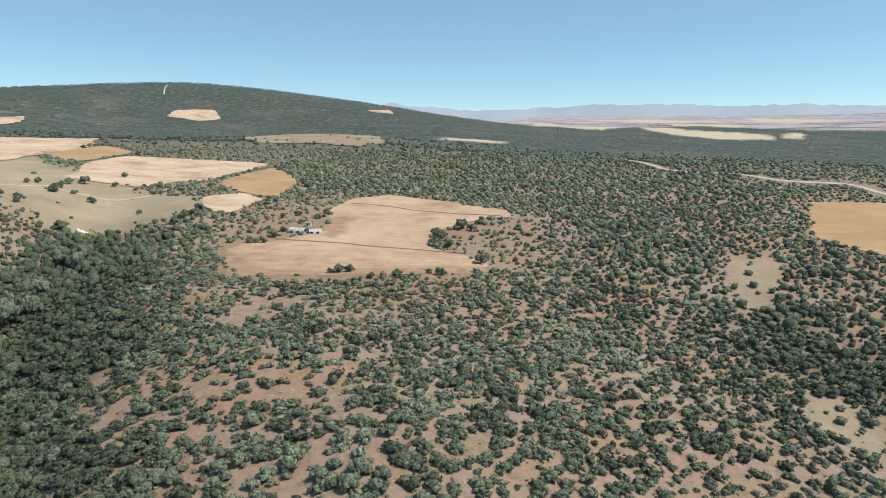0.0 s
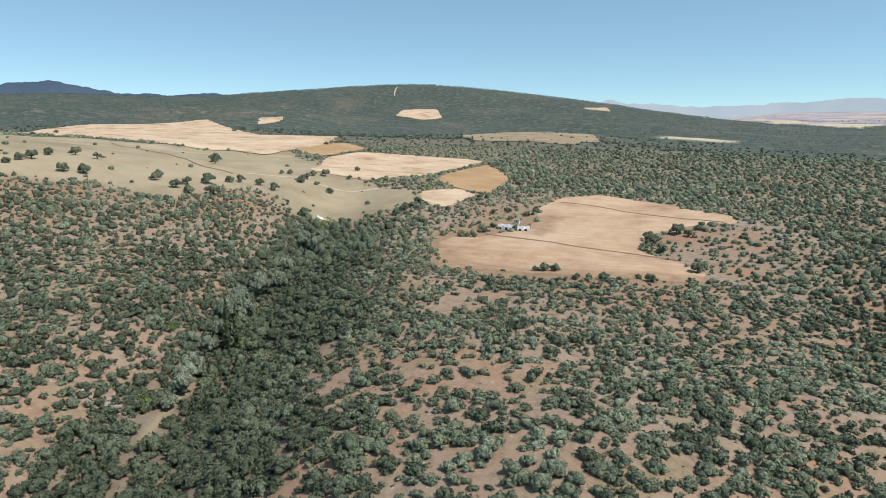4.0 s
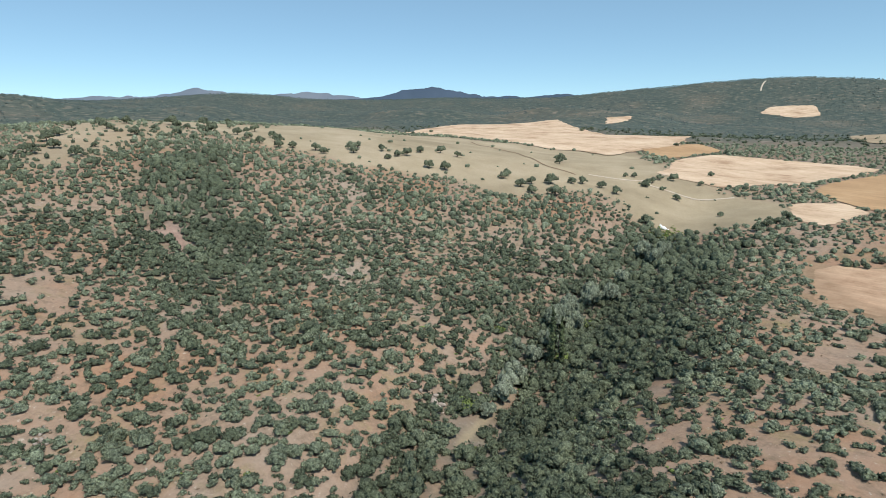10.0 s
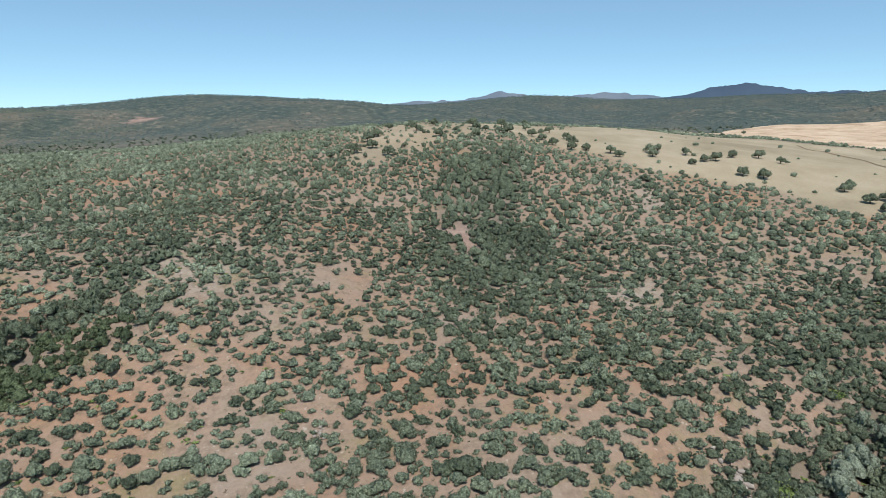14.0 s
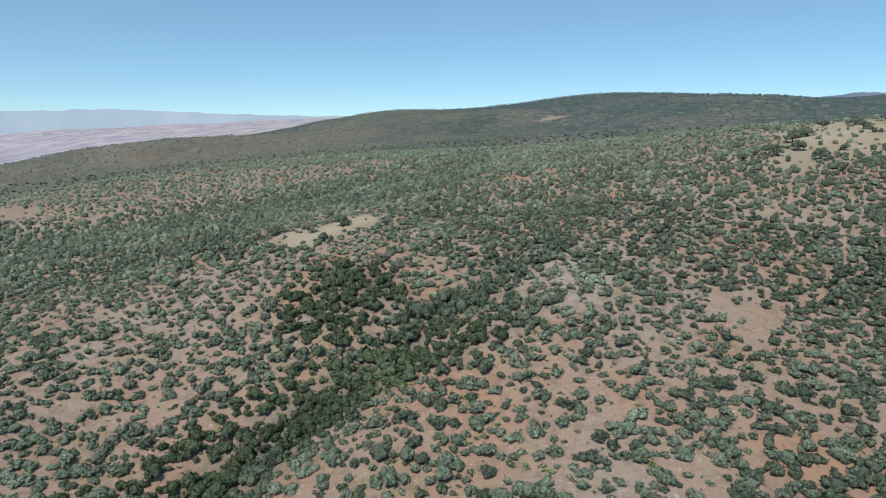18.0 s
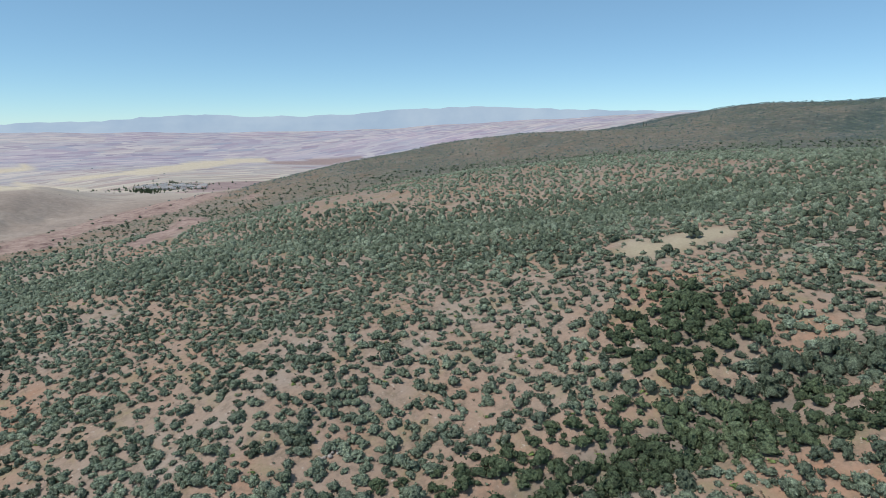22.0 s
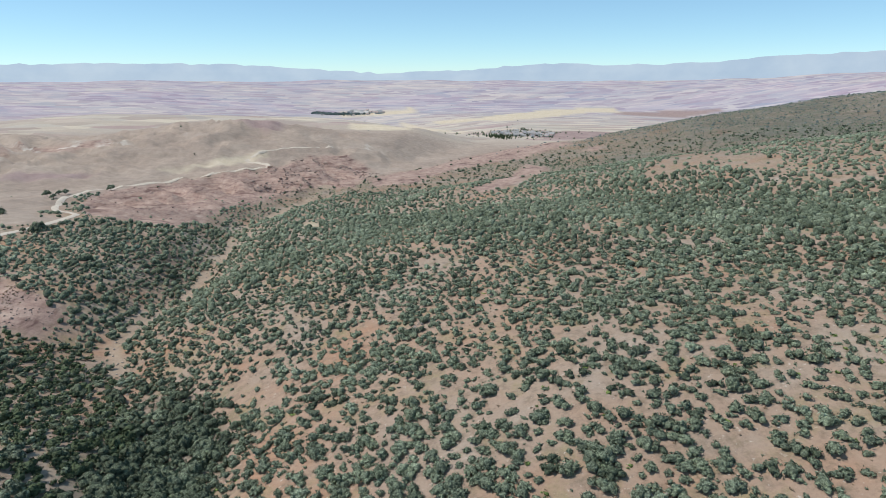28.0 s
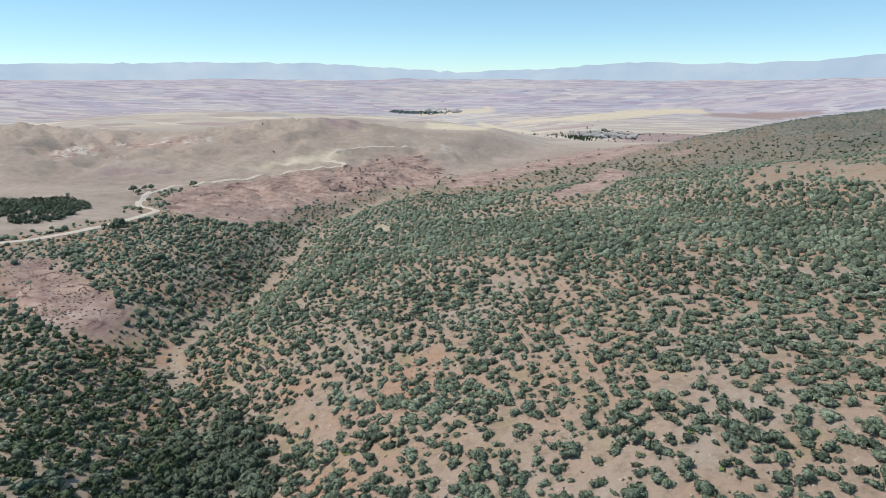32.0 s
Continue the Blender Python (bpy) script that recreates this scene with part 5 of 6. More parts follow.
def trunk_mesh(rng, tall, thick_, limbs):
    bm = bmesh.new()
    limb(bm, (0, 0, -0.2), (0.05 * tall, 0.03 * tall, tall * 0.55), thick_, thick_ * 0.7)
    for k in range(limbs):
        a = k * 2 * math.pi / limbs + rng.uniform(-.4, .4)
        limb(bm, (0.03 * tall, 0.02 * tall, tall * rng.uniform(0.3, 0.5)), (math.cos(a) * tall * 0.42, math.sin(a) * tall * 0.42, tall * rng.uniform(0.75, 1.0)), thick_ * 0.55, thick_ * 0.2, 5)
    return bm


def crown_mesh(rng, lumps, clumps, wide, tall, base, leaf):
    """A crown of several lumpy domes thick with leaf clumps, with gaps between them."""
    vs, fs, n = [], [], 0
    for k in range(lumps):
        v, f = shrub_shape(rng, 4, 1, clumps // 3, leaf * 0.7)
        a, r = k * 2.4 + rng.uniform(-.5, .5), (0.55 * math.sqrt((k + 0.3) / lumps)) * wide
        s = wide * rng.uniform(0.48, 0.66)
        up = base + (tall - base) * rng.uniform(0.15, 0.45) - 0.3 * r
        vs.append(v * (s, s, (tall - base) * rng.uniform(0.42, 0.58)) + (math.cos(a) * r, math.sin(a) * r, up))
        fs.append(f + n)
        n += len(v)
    return np.concatenate(vs), np.concatenate(fs)


# -- single oak shrubs --
def oak_shrub(rng, mat, label):
    ob = thing("oak_shrub", label, "shrub", "oak shrubs on the near slopes")
    part("trunk", trunk_mesh(rng, 0.9, 0.09, 4), M_BARK, ob)
    v, f = shrub_shape(rng, int(rng.integers(8, 12)), 1, 120, 0.14)
    mesh_part("crown", v, f, mat, ob, True)
    return ob


rng = np.random.default_rng(61)
shrubs = [oak_shrub(rng, M_OAK, "rounded grey-green oak shrub on reddish earth") for _ in range(6)]
shrubs += [oak_shrub(rng, M_DARK, "dense dark green oak shrub on reddish earth") for _ in range(2)]
for n, i in enumerate(single):
    k = int(rng.integers(0, 8)) if n >= 8 else n
    sx = float(nsize[i]) * float(rng.uniform(0.95, 1.2))
    m = pose(nx[i], ny[i], float(height(nx[i], ny[i])) - 0.1, 0, 0, float(rng.uniform(0, 360)))
    ob = shrubs[k] if n < 8 else copy_thing(shrubs[k], m)
    ob.matrix_basis = m @ Matrix.Diagonal((sx, sx * float(rng.uniform(0.75, 1.1)), sx * float(rng.uniform(0.9, 1.15)), 1))


# -- free-standing oaks on the meadow, the field edges and the road --
def oak_tree(rng, mat, label, group, lumps=6, wide=3.6, tall=6.2):
    ob = thing("oak_tree", label, "tree", group)
    part("trunk", trunk_mesh(rng, tall * 0.7, 0.28, 5), M_BARK, ob)
    v, f = crown_mesh(rng, lumps, 120, wide, tall, tall * 0.08, 0.26)
    mesh_part("crown", v, f, mat, ob, True)
    return ob


RIDGE_TREES = [(-230, -96), (-247, -98), (-412, 77), (-444, 89), (-448, 105), (-412, 105), (-455, 122), (-427, 142), (-390, 133), (-409, 145), (-455, 172), (-427, 179), (-393, 170), (-387, 191), (-415, 191), (-372, 68), (-362, 57), (-372, 86), (-394, 111), (-353, 74), (-352, 44), (-364, 49), (-393, 68), (-407, 125), (-383, 122), (-401, 157), (-372, 136)]
MEADOW_TREES = [(-383, 126), (-415, 141), (-493, 185), (-515, 213), (-383, 173), (-367, 173), (-357, 189), (-355, 179), (-332, 196), (-341, 196),
                (-328, 214), (-339, 219), (-329, 235), (-324, 261), (-316, 271), (-305, 276), (-282, 246), (-288, 239), (-241, 274), (-240, 264), (-237, 286), (-290, 187), (-262, 276), (-282, 349), (-505, 395), (-701, 578), (-410, 74), (-426, 104), (-450, 121), (-403, 152), (-409, 183), (-352, 187), (-371, 187),
                (-344, 227), (-313, 235), (-313, 242), (-320, 258), (-310, 226), (-234, 301), (-231, 307), (-228, 260), (-220, 269), (-208, 307), (-220, 310), (-258, 269), (-272, 336), (-584, 768), (-592, 803), (-213, 344)]
FIELD_TREES = [(-231, 350), (-228, 355), (-212, 342), (-214, 353), (-216, 364), (-211, 371), (-195, 375), (-209, 415), (-179, 291), (-192, 343),
               (-128, 298), (-128, 308), (-126, 314), (-127, 328), (-329, 583), (-334, 602), (-274, 574), (-266, 577), (-278, 629), (-3, 275),
               (1, 282), (5, 269), (-1, 290), (11, 300), (16, 296), (20, 308), (17, 242), (-40, 223), (-37, 224), (-33, 225), (-24, 215), (-15, 217),
               (1, 220), (-83, 299), (-90, 295), (-77, 286), (-79, 276), (-75, 297), (-85, 276), (-82, 324), (-89, 320), (-64, 326), (-62, 342), (-75, 331), (-70, 313)]
ROAD_TREES = [(139, -402), (130, -397), (132, -408), (129, -415), (116, -392), (221, -599), (228, -635), (226, -644), (205, -696), (211, -589)]
trees = [oak_tree(rng, M_TREE, "broad dark oak tree on dry meadow", "oaks on the open meadow", 5 + k, 3.2 + 0.5 * k, 5.4 + 0.6 * k) for k in range(3)]
first = True
for group, label, places in (("oaks on the open meadow", "broad dark oak tree on dry meadow", MEADOW_TREES + RIDGE_TREES),
                             ("oaks along the fields", "dark oak tree at a stubble field's edge", FIELD_TREES),
                             ("trees by the valley road", "dark green tree beside the gravel road", ROAD_TREES)):
    for n, (tx, ty) in enumerate(places):
        k = n % 3
        ob = trees[k] if first and n < 3 else copy_thing(trees[k], pose(0, 0, 0))
        s = float(rng.uniform(0.7, 1.15)) * (0.8 if group == "oaks along the fields" else 1.0) * (0.8 if group == "oaks along the fields" and n >= 27 else 1.0) * (0.8 if -120 < ty < -80 else 1.0)
        put(tagged(ob, label, "tree", group), tx, ty, float(rng.uniform(0, 360)), s, 0.6)
    first = False


# -- the poplars and willows by the stream --
def poplar(rng, tall):
    ob = thing("poplar_tree", "tall slim dark green poplar by the stream", "tree", "poplars by the stream")
    bm = bmesh.new()
    limb(bm, (0, 0, -0.2), (0.1, 0, tall * 0.9), 0.26, 0.05)
    part("trunk", bm, M_BARK, ob)
    vs, fs, n = [], [], 0
    for k in range(17):
        u = k / 16
        w = 1.15 * math.sin(math.pi * (0.12 + 0.86 * u) ** 0.8) ** 0.7 + 0.15
        v, f = shrub_shape(rng, 4, 0, 34, 0.26)
        vs.append(v * (w, w, tall * 0.075) + (rng.uniform(-.25, .25), rng.uniform(-.25, .25), tall * (0.10 + 0.84 * u) - tall * 0.04))
        fs.append(f + n)
        n += len(v)
    mesh_part("crown", np.concatenate(vs), np.concatenate(fs), M_POPLAR, ob, True)
    return ob


for tx, ty, tall in ((-118, 146, 19.0), (-116.4, 148.4, 16.0), (-119.6, 148.0, 17.5)):
    put(poplar(rng, tall), tx, ty, float(rng.uniform(0, 360)))


def willow(rng, wide, tall):
    ob = thing("willow_tree", "silvery grey-green willow beside the stream", "tree", "willows by the stream")
    part("trunk", trunk_mesh(rng, tall * 0.7, 0.35, 6), M_BARK, ob)
    v, f = crown_mesh(rng, 9, 170, wide, tall, tall * 0.06, 0.22)
    mesh_part("crown", v, f, M_WILLOW, ob, True)
    return ob


for tx, ty, wide, tall in ((-112, 120, 3.4, 6.0), (-117, 130, 4.0, 7.5), (-115, 125, 3.4, 6.5), (-122, 143, 3.2, 6.0), (-126, 140, 3.0, 5.5), (-125, 153, 3.6, 7.5), (-133, 166, 4.8, 11.0),
                           (-137, 178, 4.4, 10.5), (-131, 172, 4.0, 9.5), (-140, 194, 4.2, 9.5), (-138, 203, 4.0, 9.0), (-145, 199, 3.6, 8.0), (-146, 222, 3.2, 7.0), (-156, 252, 4.4, 9.0),
                           (-148, 248, 4.0, 9.0), (-152, 262, 4.0, 8.0), (-109, 112, 2.6, 4.6)):
    put(willow(rng, wide, tall), tx, ty, float(rng.uniform(0, 360)))


def lime_bush(rng):
    ob = thing("green_bush", "fresh lime-green bush beside the stream", "bush", "fresh green bushes by the stream")
    part("trunk", trunk_mesh(rng, 1.2, 0.1, 4), M_BARK, ob)
    v, f = bush_shape(rng, 420, 1, 0.17, 0.95, -0.4, 3)
    mesh_part("crown", v, f, M_LIME, ob)
    return ob


for tx, ty, s in ((-131, 180, 2.6), (-135, 142, 1.8), (-113, 108, 2.4), (-119, 152, 2.2)):
    put(lime_bush(rng), tx, ty, float(rng.uniform(0, 360)), s)


# -- rocks --
def rock_mesh(rng, count, spread_, size, flat=0.7):
    """Broken blocks leaning on one another."""
    vs, fs, n = [], [], 0
    for _ in range(count):
        v, f = BALLS[0]
        v = v * rng.uniform(0.72, 1.15, (len(v), 1)) * (rng.uniform(0.7, 1.5), rng.uniform(0.5, 1.0), flat * rng.uniform(0.7, 1.4)) * size * rng.uniform(0.5, 1.2)
        w = rng.uniform(0, math.pi)
        v = np.stack([v[:, 0] * math.cos(w) - v[:, 1] * math.sin(w), v[:, 0] * math.sin(w) + v[:, 1] * math.cos(w), v[:, 2]], -1)
        vs.append(v + (rng.normal(0, spread_), rng.normal(0, spread_ * 0.6), rng.uniform(0, size * 0.6)))
        fs.append(f + n)
        n += len(v)
    return np.concatenate(vs), np.concatenate(fs)


def heap(name, tx, ty, count, spr, size, mat, lab, flat=0.7):
    """An outcrop or heap of single rocks, each set on the ground under it."""
    ob = put(thing(name, lab, "rock"), tx, ty, 0.0, 1.0, 0.0)
    base = float(height(tx, ty))
    for _ in range(count):
        v, f = rock_mesh(rng, 1, 0.0, size, flat)
        ox, oy = float(rng.normal(0, spr)), float(rng.normal(0, spr * 0.6))
        rock = mesh_part("rock", v - (0, 0, v[:, 2].min()), f, mat, ob)
        rock.location = (ox, oy, float(height(tx + ox, ty + oy)) - base - 0.25 * size)
    return ob


for tx, ty, count, spr, size, mat, lab in ((-116, 101, 26, 2.0, 0.8, M_ROCK, "weathered pale grey rock outcrop above the path"), (-142, 27, 16, 1.8, 0.6, M_ROCK, "small pale rock outcrop among shrubs"),
                                           (-114, -97, 20, 1.8, 0.55, M_ROCK, "pale stony outcrop on the dry slope"), (-84, -186, 14, 1.6, 0.5, M_ROCK, "small pale rock outcrop among shrubs"),
                                           (-163, 2, 10, 1.4, 0.4, M_ROCK, "pale broken stones on reddish earth")):
    heap("rock_outcrop", tx, ty, count, spr, size, mat, lab)


def stones_on(name, outline, gap, size, mat, label, seed):
    r = np.random.default_rng(seed)
    xs, ys = [p[0] for p in outline], [p[1] for p in outline]
    x, y = np.meshgrid(np.arange(min(xs), max(xs), gap), np.arange(min(ys), max(ys), gap))
    x, y = x.ravel() + r.uniform(-.5, .5, x.size) * gap, y.ravel() + r.uniform(-.5, .5, y.size) * gap
    keep = inside(x, y, outline) & (grain(x, y, gap * 4, seed) > 0.42)
    x, y = x[keep], y[keep]
    s = r.uniform(*size, len(x)) * (0.6 + 0.8 * grain(x, y, 15, 3))
    shapes = [rock_mesh(r, 1, 0.0, 1.0) for _ in range(5)]
    v, f = spread(shapes, x, y, height(x, y) - 0.2 * s, s, s, r)
    tagged(new(name, mesh_of(name, v, f, [mat])), label, "stones", kind="stuff")


stones_on("loose_stones", CLIFFS[0], 2.6, (0.25, 0.7), M_REDROCK, "broken red stones on the eroding slope", 71)
stones_on("loose_stones", [(51, -874), (6, -891), (-42, -879), (-84, -839), (-73, -803), (-18, -771), (30, -725), (82, -723), (75, -795)], 4.0, (0.6, 2.0), M_REDROCK, "red rock ledges under the farm track", 73)
stones_on("loose_stones", CLIFFS[1], 9.0, (0.4, 1.2), M_REDROCK, "red rock ledges on the gullied slope", 72)
bed_line = smooth_line(STREAM[9:13], 1.6, False, 2.2, 5)
bs = rng.uniform(0.15, 0.55, len(bed_line))
v, f = spread([rock_mesh(rng, 1, 0.0, 1.0) for _ in range(4)], bed_line[:, 0], bed_line[:, 1], height(bed_line[:, 0], bed_line[:, 1]), bs, bs, rng)
tagged(new("stream_stones", mesh_of("stream_stones", v, f, [M_ROCK])), "pale rounded stones in the dry stream bed", "stones", kind="stuff")

gx_, gy_ = np.meshgrid(np.arange(75, 150, 1.7), np.arange(-325, -245, 1.7))
gx_, gy_ = gx_.ravel() + rng.uniform(-.8, .8, gx_.size), gy_.ravel() + rng.uniform(-.8, .8, gy_.size)
keep = inside(gx_, gy_, CLIFFS[0]) & (grain(gx_, gy_, 12, 8) > 0.4)
gs = rng.uniform(0.2, 0.55, int(keep.sum()))
v, f = spread([bush_shape(rng, 6, 0, 0.7, 0.7) for _ in range(4)], gx_[keep], gy_[keep], height(gx_[keep], gy_[keep]) - 0.05, gs, gs, rng)
tagged(new("dry_tufts", mesh_of("dry_tufts", v, f, [M_DRY])), "grey-brown tufts on the red eroding slope", "tufts", kind="stuff")


# -- the camp on the stubble field --
def box_bm(x0, y0, z0, x1, y1, z1, bevel=0.04):
    bm = bmesh.new()
    bmesh.ops.create_cube(bm, size=1.0, matrix=Matrix.Translation(((x0 + x1) / 2, (y0 + y1) / 2, (z0 + z1) / 2)) @ Matrix.Diagonal((x1 - x0, y1 - y0, z1 - z0, 1)))
    if bevel:
        bmesh.ops.bevel(bm, geom=bm.edges[:], offset=bevel, segments=2, affect="EDGES")
    return bm


def vault_bm(length, wide, tall, wall, sag=0.12, steps=10):
    """A canvas roof bent over hoops, with sagging cloth between them."""
    bm = bmesh.new()
    bays, rows = 8, []
    for i in range(bays + 1):
        x = -length / 2 + length * i / bays
        dip = sag * (0 if i % 2 == 0 else 1)
        rows.append([bm.verts.new((x, (1 - 2 * k / steps) * (wide / 2 - dip * 0.3), wall + (1 - abs(1 - 2 * k / steps) ** 2.2) * (tall - wall - dip))) for k in range(steps + 1)])
    for a, b in zip(rows[:-1], rows[1:]):
        for k in range(steps):
            bm.faces.new((a[k], b[k], b[k + 1], a[k + 1]))
    for p in bm.verts:
        p.co += Vector((rng.uniform(-.12, .12), rng.uniform(-.12, .12), rng.uniform(-.16, .1)))
    bmesh.ops.solidify(bm, geom=bm.faces[:], thickness=0.05)
    return bm


def tunnel_tent(name, label, length, wide, tall, wall, doors):
    """A white canvas tunnel on steel hoops, with closed ends and dark panels as doorways."""
    ob = thing(name, label, "tent")
    part("canopy", vault_bm(length, wide, tall, wall), M_WHITE, ob, "white sagging canvas canopy")
    for s in (-1, 1):
        part("side_wall", box_bm(-length / 2, s * wide * 0.48 - 0.05, 0, length / 2, s * wide * 0.48 + 0.05, wall + 0.1), M_WHITE, ob, "white canvas side")
        bm = bmesh.new()
        x = s * (length / 2 - 0.15)
        rim = [(1 - 2 * k / 10) for k in range(11)]
        face = [bm.verts.new((x, wide / 2 * u, wall + (1 - abs(u) ** 2.2) * (tall - wall - 0.1))) for u in rim] + [bm.verts.new((x, -wide / 2, 0)), bm.verts.new((x, wide / 2, 0))]
        bmesh.ops.solidify(bm, geom=[bm.faces.new(face)], thickness=0.06)
        part("end_cloth", bm, M_WHITE, ob, "white canvas end")
    # solid dark panels stand for the shade inside the entrances
    for x in doors:
        part("doorway", box_bm(x - 0.6, -wide * 0.5 - 0.14, 0, x + 0.6, -wide * 0.42, 1.15, 0.0), M_DARKCLOTH, ob, "dark panel for the shade of an open doorway")
    for x in np.linspace(-length / 2 + 0.1, length / 2 - 0.1, 4):
        bm = bmesh.new()
        limb(bm, (x, -wide * 0.5, 0), (x, -wide * 0.5, wall + 0.15), 0.05, 0.05)
        part("post", bm, M_STEEL, ob)
    return ob


camp = put(tunnel_tent("long_tent", "long white canvas tent with dark doorways", 7.2, 4.0, 2.5, 0.4, (-2.0, 1.4)), -68.4, 296.2, -14)
dome = put(tunnel_tent("canvas_shelter", "low white canvas shelter on the stubble", 5.8, 4.2, 2.4, 0.3, (-1.6, 1.2)), -59.2, 295.0, 6)
cart = put(thing("farm_trailer", "grey farm trailer parked between the tents", "trailer"), -63.6, 295.0, 70)
part("bed", box_bm(-1.6, -0.9, 0.7, 1.6, 0.9, 1.3), M_STEEL, cart)
part("load", box_bm(-1.3, -0.7, 1.3, 1.0, 0.7, 1.9, 0.2), M_DARKCLOTH, cart, "load under dark sheet")
for xx in (-0.8, 0.8):
    for s in (-1, 1):
        bm = bmesh.new()
        bmesh.ops.create_cone(bm, cap_ends=True, segments=16, radius1=0.45, radius2=0.45, depth=0.22, matrix=Matrix.Translation((xx, s * 0.95, 0.45)) @ Matrix.Rotation(math.pi / 2, 4, "X"))
        wheel = part("wheel", bm, M_RUBBER, cart, "black rubber wheel")
        bm = bmesh.new()
        bmesh.ops.create_cone(bm, cap_ends=True, segments=12, radius1=0.22, radius2=0.18, depth=0.26, matrix=Matrix.Translation((xx, s * 0.96, 0.45)) @ Matrix.Rotation(math.pi / 2, 4, "X"))
        part("rim", bm, M_STEEL, wheel, "grey steel rim")
hut = put(thing("field_hut", "small grey block hut behind the tents", "hut"), -65, 307, -6)
part("wall", box_bm(-1.3, -1.0, -0.2, 1.3, 1.0, 1.75, 0.03), M_PLASTER, hut)
part("roof", box_bm(-1.45, -1.15, 1.75, 1.45, 1.15, 1.88, 0.03), M_SHEET, hut, "grey sheet roof")
hut_door = part("door", box_bm(-0.4, -1.06, 0, 0.4, -1.0, 1.6, 0.0), M_GLASS, hut, "dark wooden door")
part("handle", box_bm(0.22, -1.12, 0.8, 0.3, -1.06, 0.92, 0.01), M_STEEL, hut_door, "steel handle")

# -- the spring at the valley's head --
heap("rubble_heap", -171, 294, 18, 1.1, 0.75, M_WHITE, "heap of whitish rubble at the spring", 0.9)
sx_, sy_ = rng.normal(-166, 4.5, 160), rng.normal(287, 4.0, 160)
ss_ = rng.uniform(0.4, 1.0, 160)
v, f = spread([bush_shape(rng, 24, 0, 0.5) for _ in range(4)], sx_, sy_, height(sx_, sy_) - 0.1, ss_, ss_ * 0.9, rng)
tagged(new("reeds", mesh_of("reeds", v, f, [M_LIME])), "fresh green reeds round the spring", "reeds", kind="stuff")


# -- the village in the plain --
def house(rng, wide, deep, tall, roof, label):
    ob = thing("village_house", label, "house", "houses of the far village")
    part("wall", box_bm(-wide / 2, -deep / 2, -0.8, wide / 2, deep / 2, tall, 0.0), M_PLASTER, ob)
    bm = bmesh.new()
    w, d, o = wide / 2 + 0.3, deep / 2 + 0.3, []
    for x in (-w, w):
        o.append([bm.verts.new(p) for p in ((x, -d, tall), (x, d, tall), (x, 0, tall + wide * 0.28))])
    a, b = o
    bm.faces.new(a[::-1]), bm.faces.new(b), bm.faces.new((a[0], b[0], b[2], a[2])), bm.faces.new((a[1], a[2], b[2], b[1])), bm.faces.new((a[0], a[1], b[1], b[0]))
    part("roof", bm, roof, ob)
    part("door", box_bm(-0.4, deep / 2, 0, 0.4, deep / 2 + 0.05, 1.6, 0.0), M_GLASS, ob)
    for xx in (-wide * 0.32, wide * 0.32):
        part("window", box_bm(xx - 0.4, deep / 2, 0.9, xx + 0.4, deep / 2 + 0.05, 1.7, 0.0), M_GLASS, ob)
    return ob


TILED, SHEETED = "small plastered house with a faded tiled roof", "small white house with a grey sheet roof"
homes = [house(rng, 8.4, 6.4, 3.4, M_TILE, TILED), house(rng, 10.0, 7.0, 4.2, M_SHEET, SHEETED), house(rng, 7.0, 6.0, 3.2, M_TILE, TILED), house(rng, 11.5, 6.6, 3.8, M_SHEET, SHEETED)]
for n in range(84):
    u, w = float(rng.uniform(0, 1)) ** 0.8, float(rng.normal(0, 0.5))
    hx, hy = -365 - 150 * u + 12 * w, -1560 + 40 * u + 90 * w * (1 - 0.4 * u)
    put(homes[n] if n < 4 else copy_thing(homes[n % 4], pose(0, 0, 0)), hx, hy, float(rng.uniform(-40, 40)), float(rng.uniform(0.7, 1.1)), 0.0)
gx_, gy_ = rng.normal(-435, 62, 330), rng.normal(-1545, 62, 330)
gs = rng.uniform(1.3, 3.2, 330)
v, f = spread([bush_shape(rng, 14, 0, 0.5) for _ in range(4)], gx_, gy_, height(gx_, gy_) - 0.3, gs, gs * rng.uniform(0.9, 2.1, 330), rng)
tagged(new("village_trees", mesh_of("village_trees", v, f, [M_TREE])), "dark green garden trees among the village houses", "trees", kind="stuff")
gx_, gy_ = rng.normal(-368, 11, 90), rng.normal(-1440, 22, 90)
gs = rng.uniform(1.0, 1.8, 90)
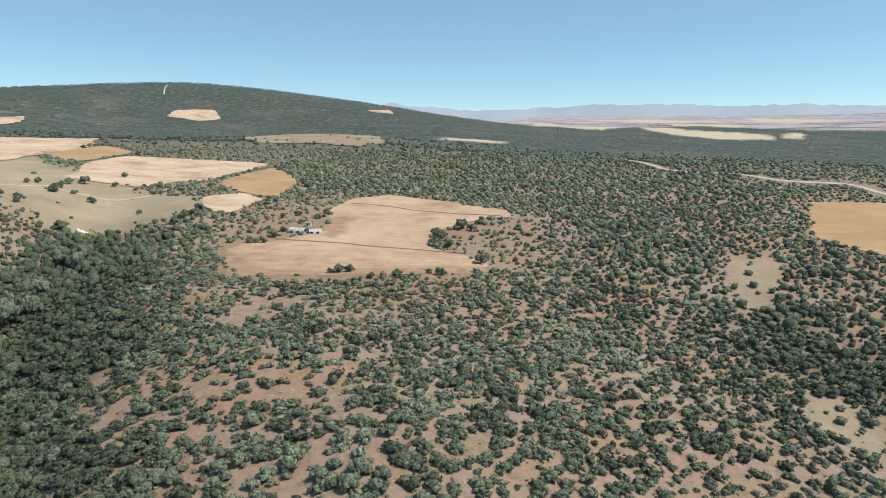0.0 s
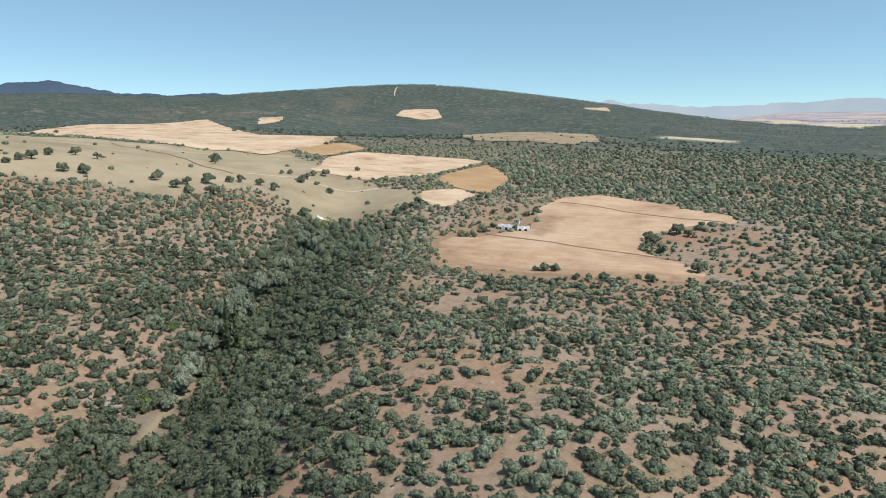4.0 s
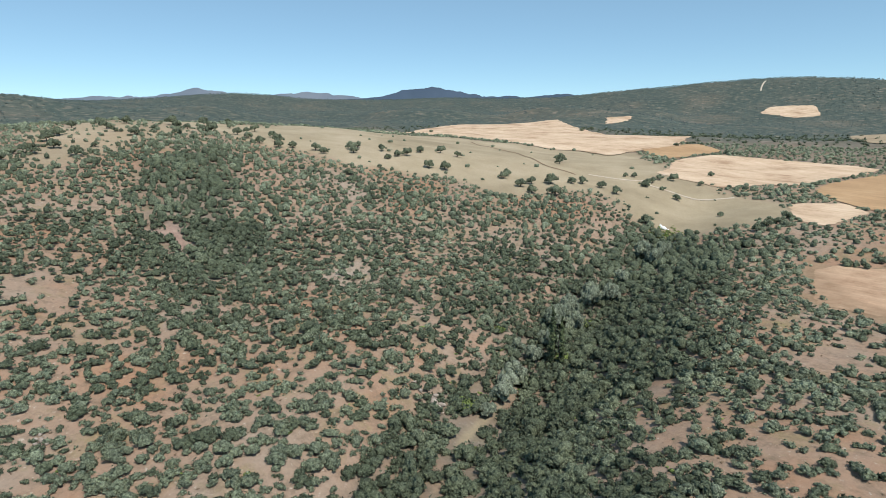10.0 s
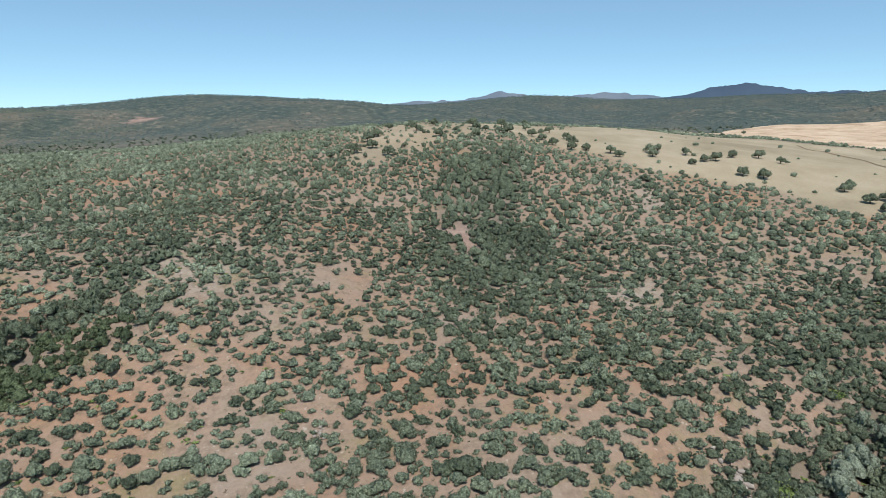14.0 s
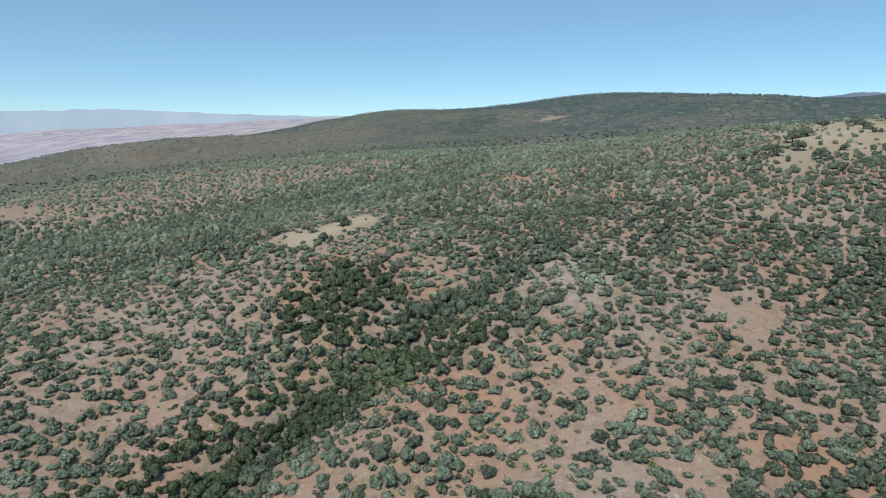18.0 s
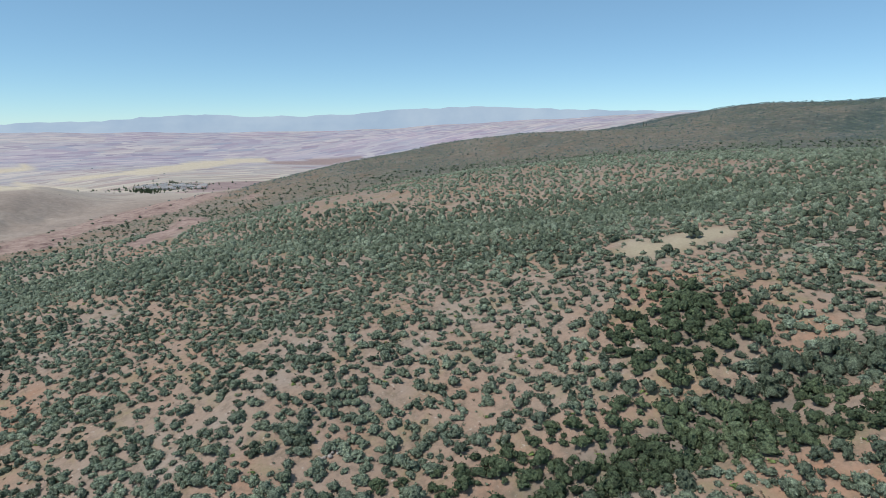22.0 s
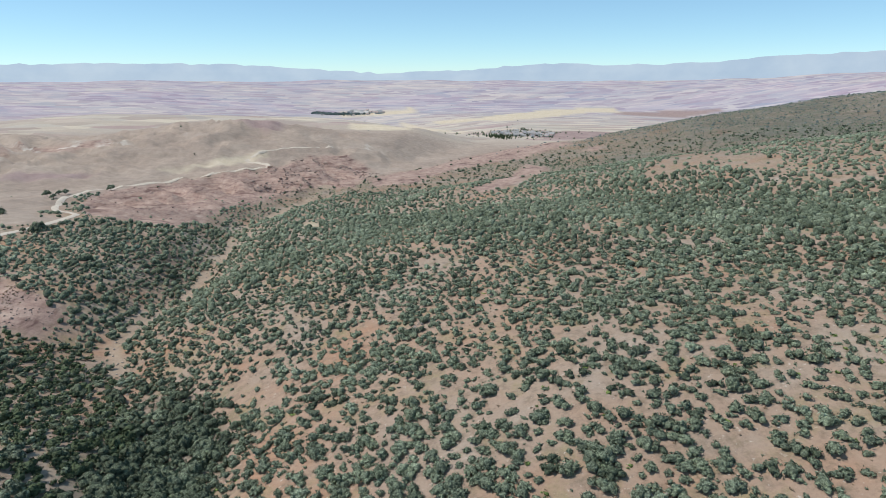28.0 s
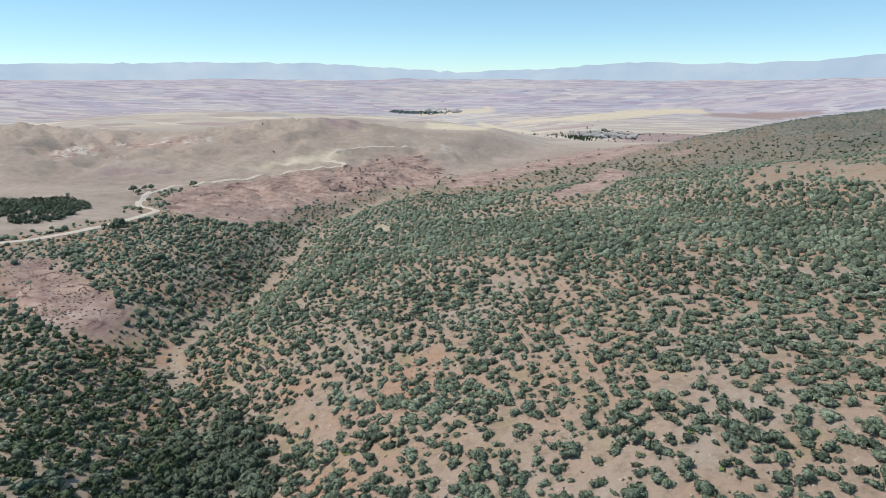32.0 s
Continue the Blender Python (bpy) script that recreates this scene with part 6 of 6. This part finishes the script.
v, f = spread([bush_shape(rng, 20, 0, 0.5) for _ in range(4)], gx_, gy_, height(gx_, gy_) - 0.3, gs, gs * rng.uniform(3, 5, 90), rng)
tagged(new("poplar_grove", mesh_of("poplar_grove", v, f, [M_POPLAR])), "slim dark poplars at the village's edge", "trees", kind="stuff")
# a second village, beyond the bare hill
for n in range(36):
    hx, hy = float(rng.uniform(-130, 40)), -3200 + float(rng.normal(0, 45))
    put(copy_thing(homes[n % 4], pose(0, 0, 0)), hx, hy, float(rng.uniform(-40, 40)), float(rng.uniform(1.4, 2.2)), 0.0)
gx_, gy_ = rng.uniform(-60, 220, 500), rng.normal(-3170, 26, 500)
gs = rng.uniform(4, 8, 500)
v, f = spread([bush_shape(rng, 2, 0, 0.9) for _ in range(4)], gx_, gy_, height(gx_, gy_) - 0.6, gs, gs, rng)
tagged(new("far_grove", mesh_of("far_grove", v, f, [M_GROVE_HAZED])), "dark green tree belt far out on the plain", "woods", kind="stuff")
# the wood beside the gravel road
gx_, gy_ = np.meshgrid(np.arange(160, 300, 3.3), np.arange(-520, -370, 3.3))
gx_, gy_ = gx_.ravel() + rng.uniform(-2, 2, gx_.size), gy_.ravel() + rng.uniform(-2, 2, gy_.size)
keep = part_of(gx_, gy_, [(250, -440), (262, -478), (241, -510), (214, -508), (180, -462), (172, -415), (178, -392), (215, -372)], 3, 4) > 0.5
keep &= grain(gx_, gy_, 8, 9) > 0.36
gs = rng.uniform(1.2, 2.4, int(keep.sum()))
v, f = spread([bush_shape(rng, 30, 0, 0.5) for _ in range(6)], gx_[keep], gy_[keep], height(gx_[keep], gy_[keep]) - 0.2, gs, gs * 1.15, rng)
tagged(new("roadside_wood", mesh_of("roadside_wood", v, f, [M_DARK])), "dark green wood beside the gravel road", "woods", kind="stuff")
for tx, ty, tall in ((-1405, -921, 14.0), (-1411, -917, 9.0)):
    ob = put(poplar(rng, tall), tx, ty, 20.0)
    tagged(ob, "slim dark tree on the bare ridge", "tree", "trees on the ridge")
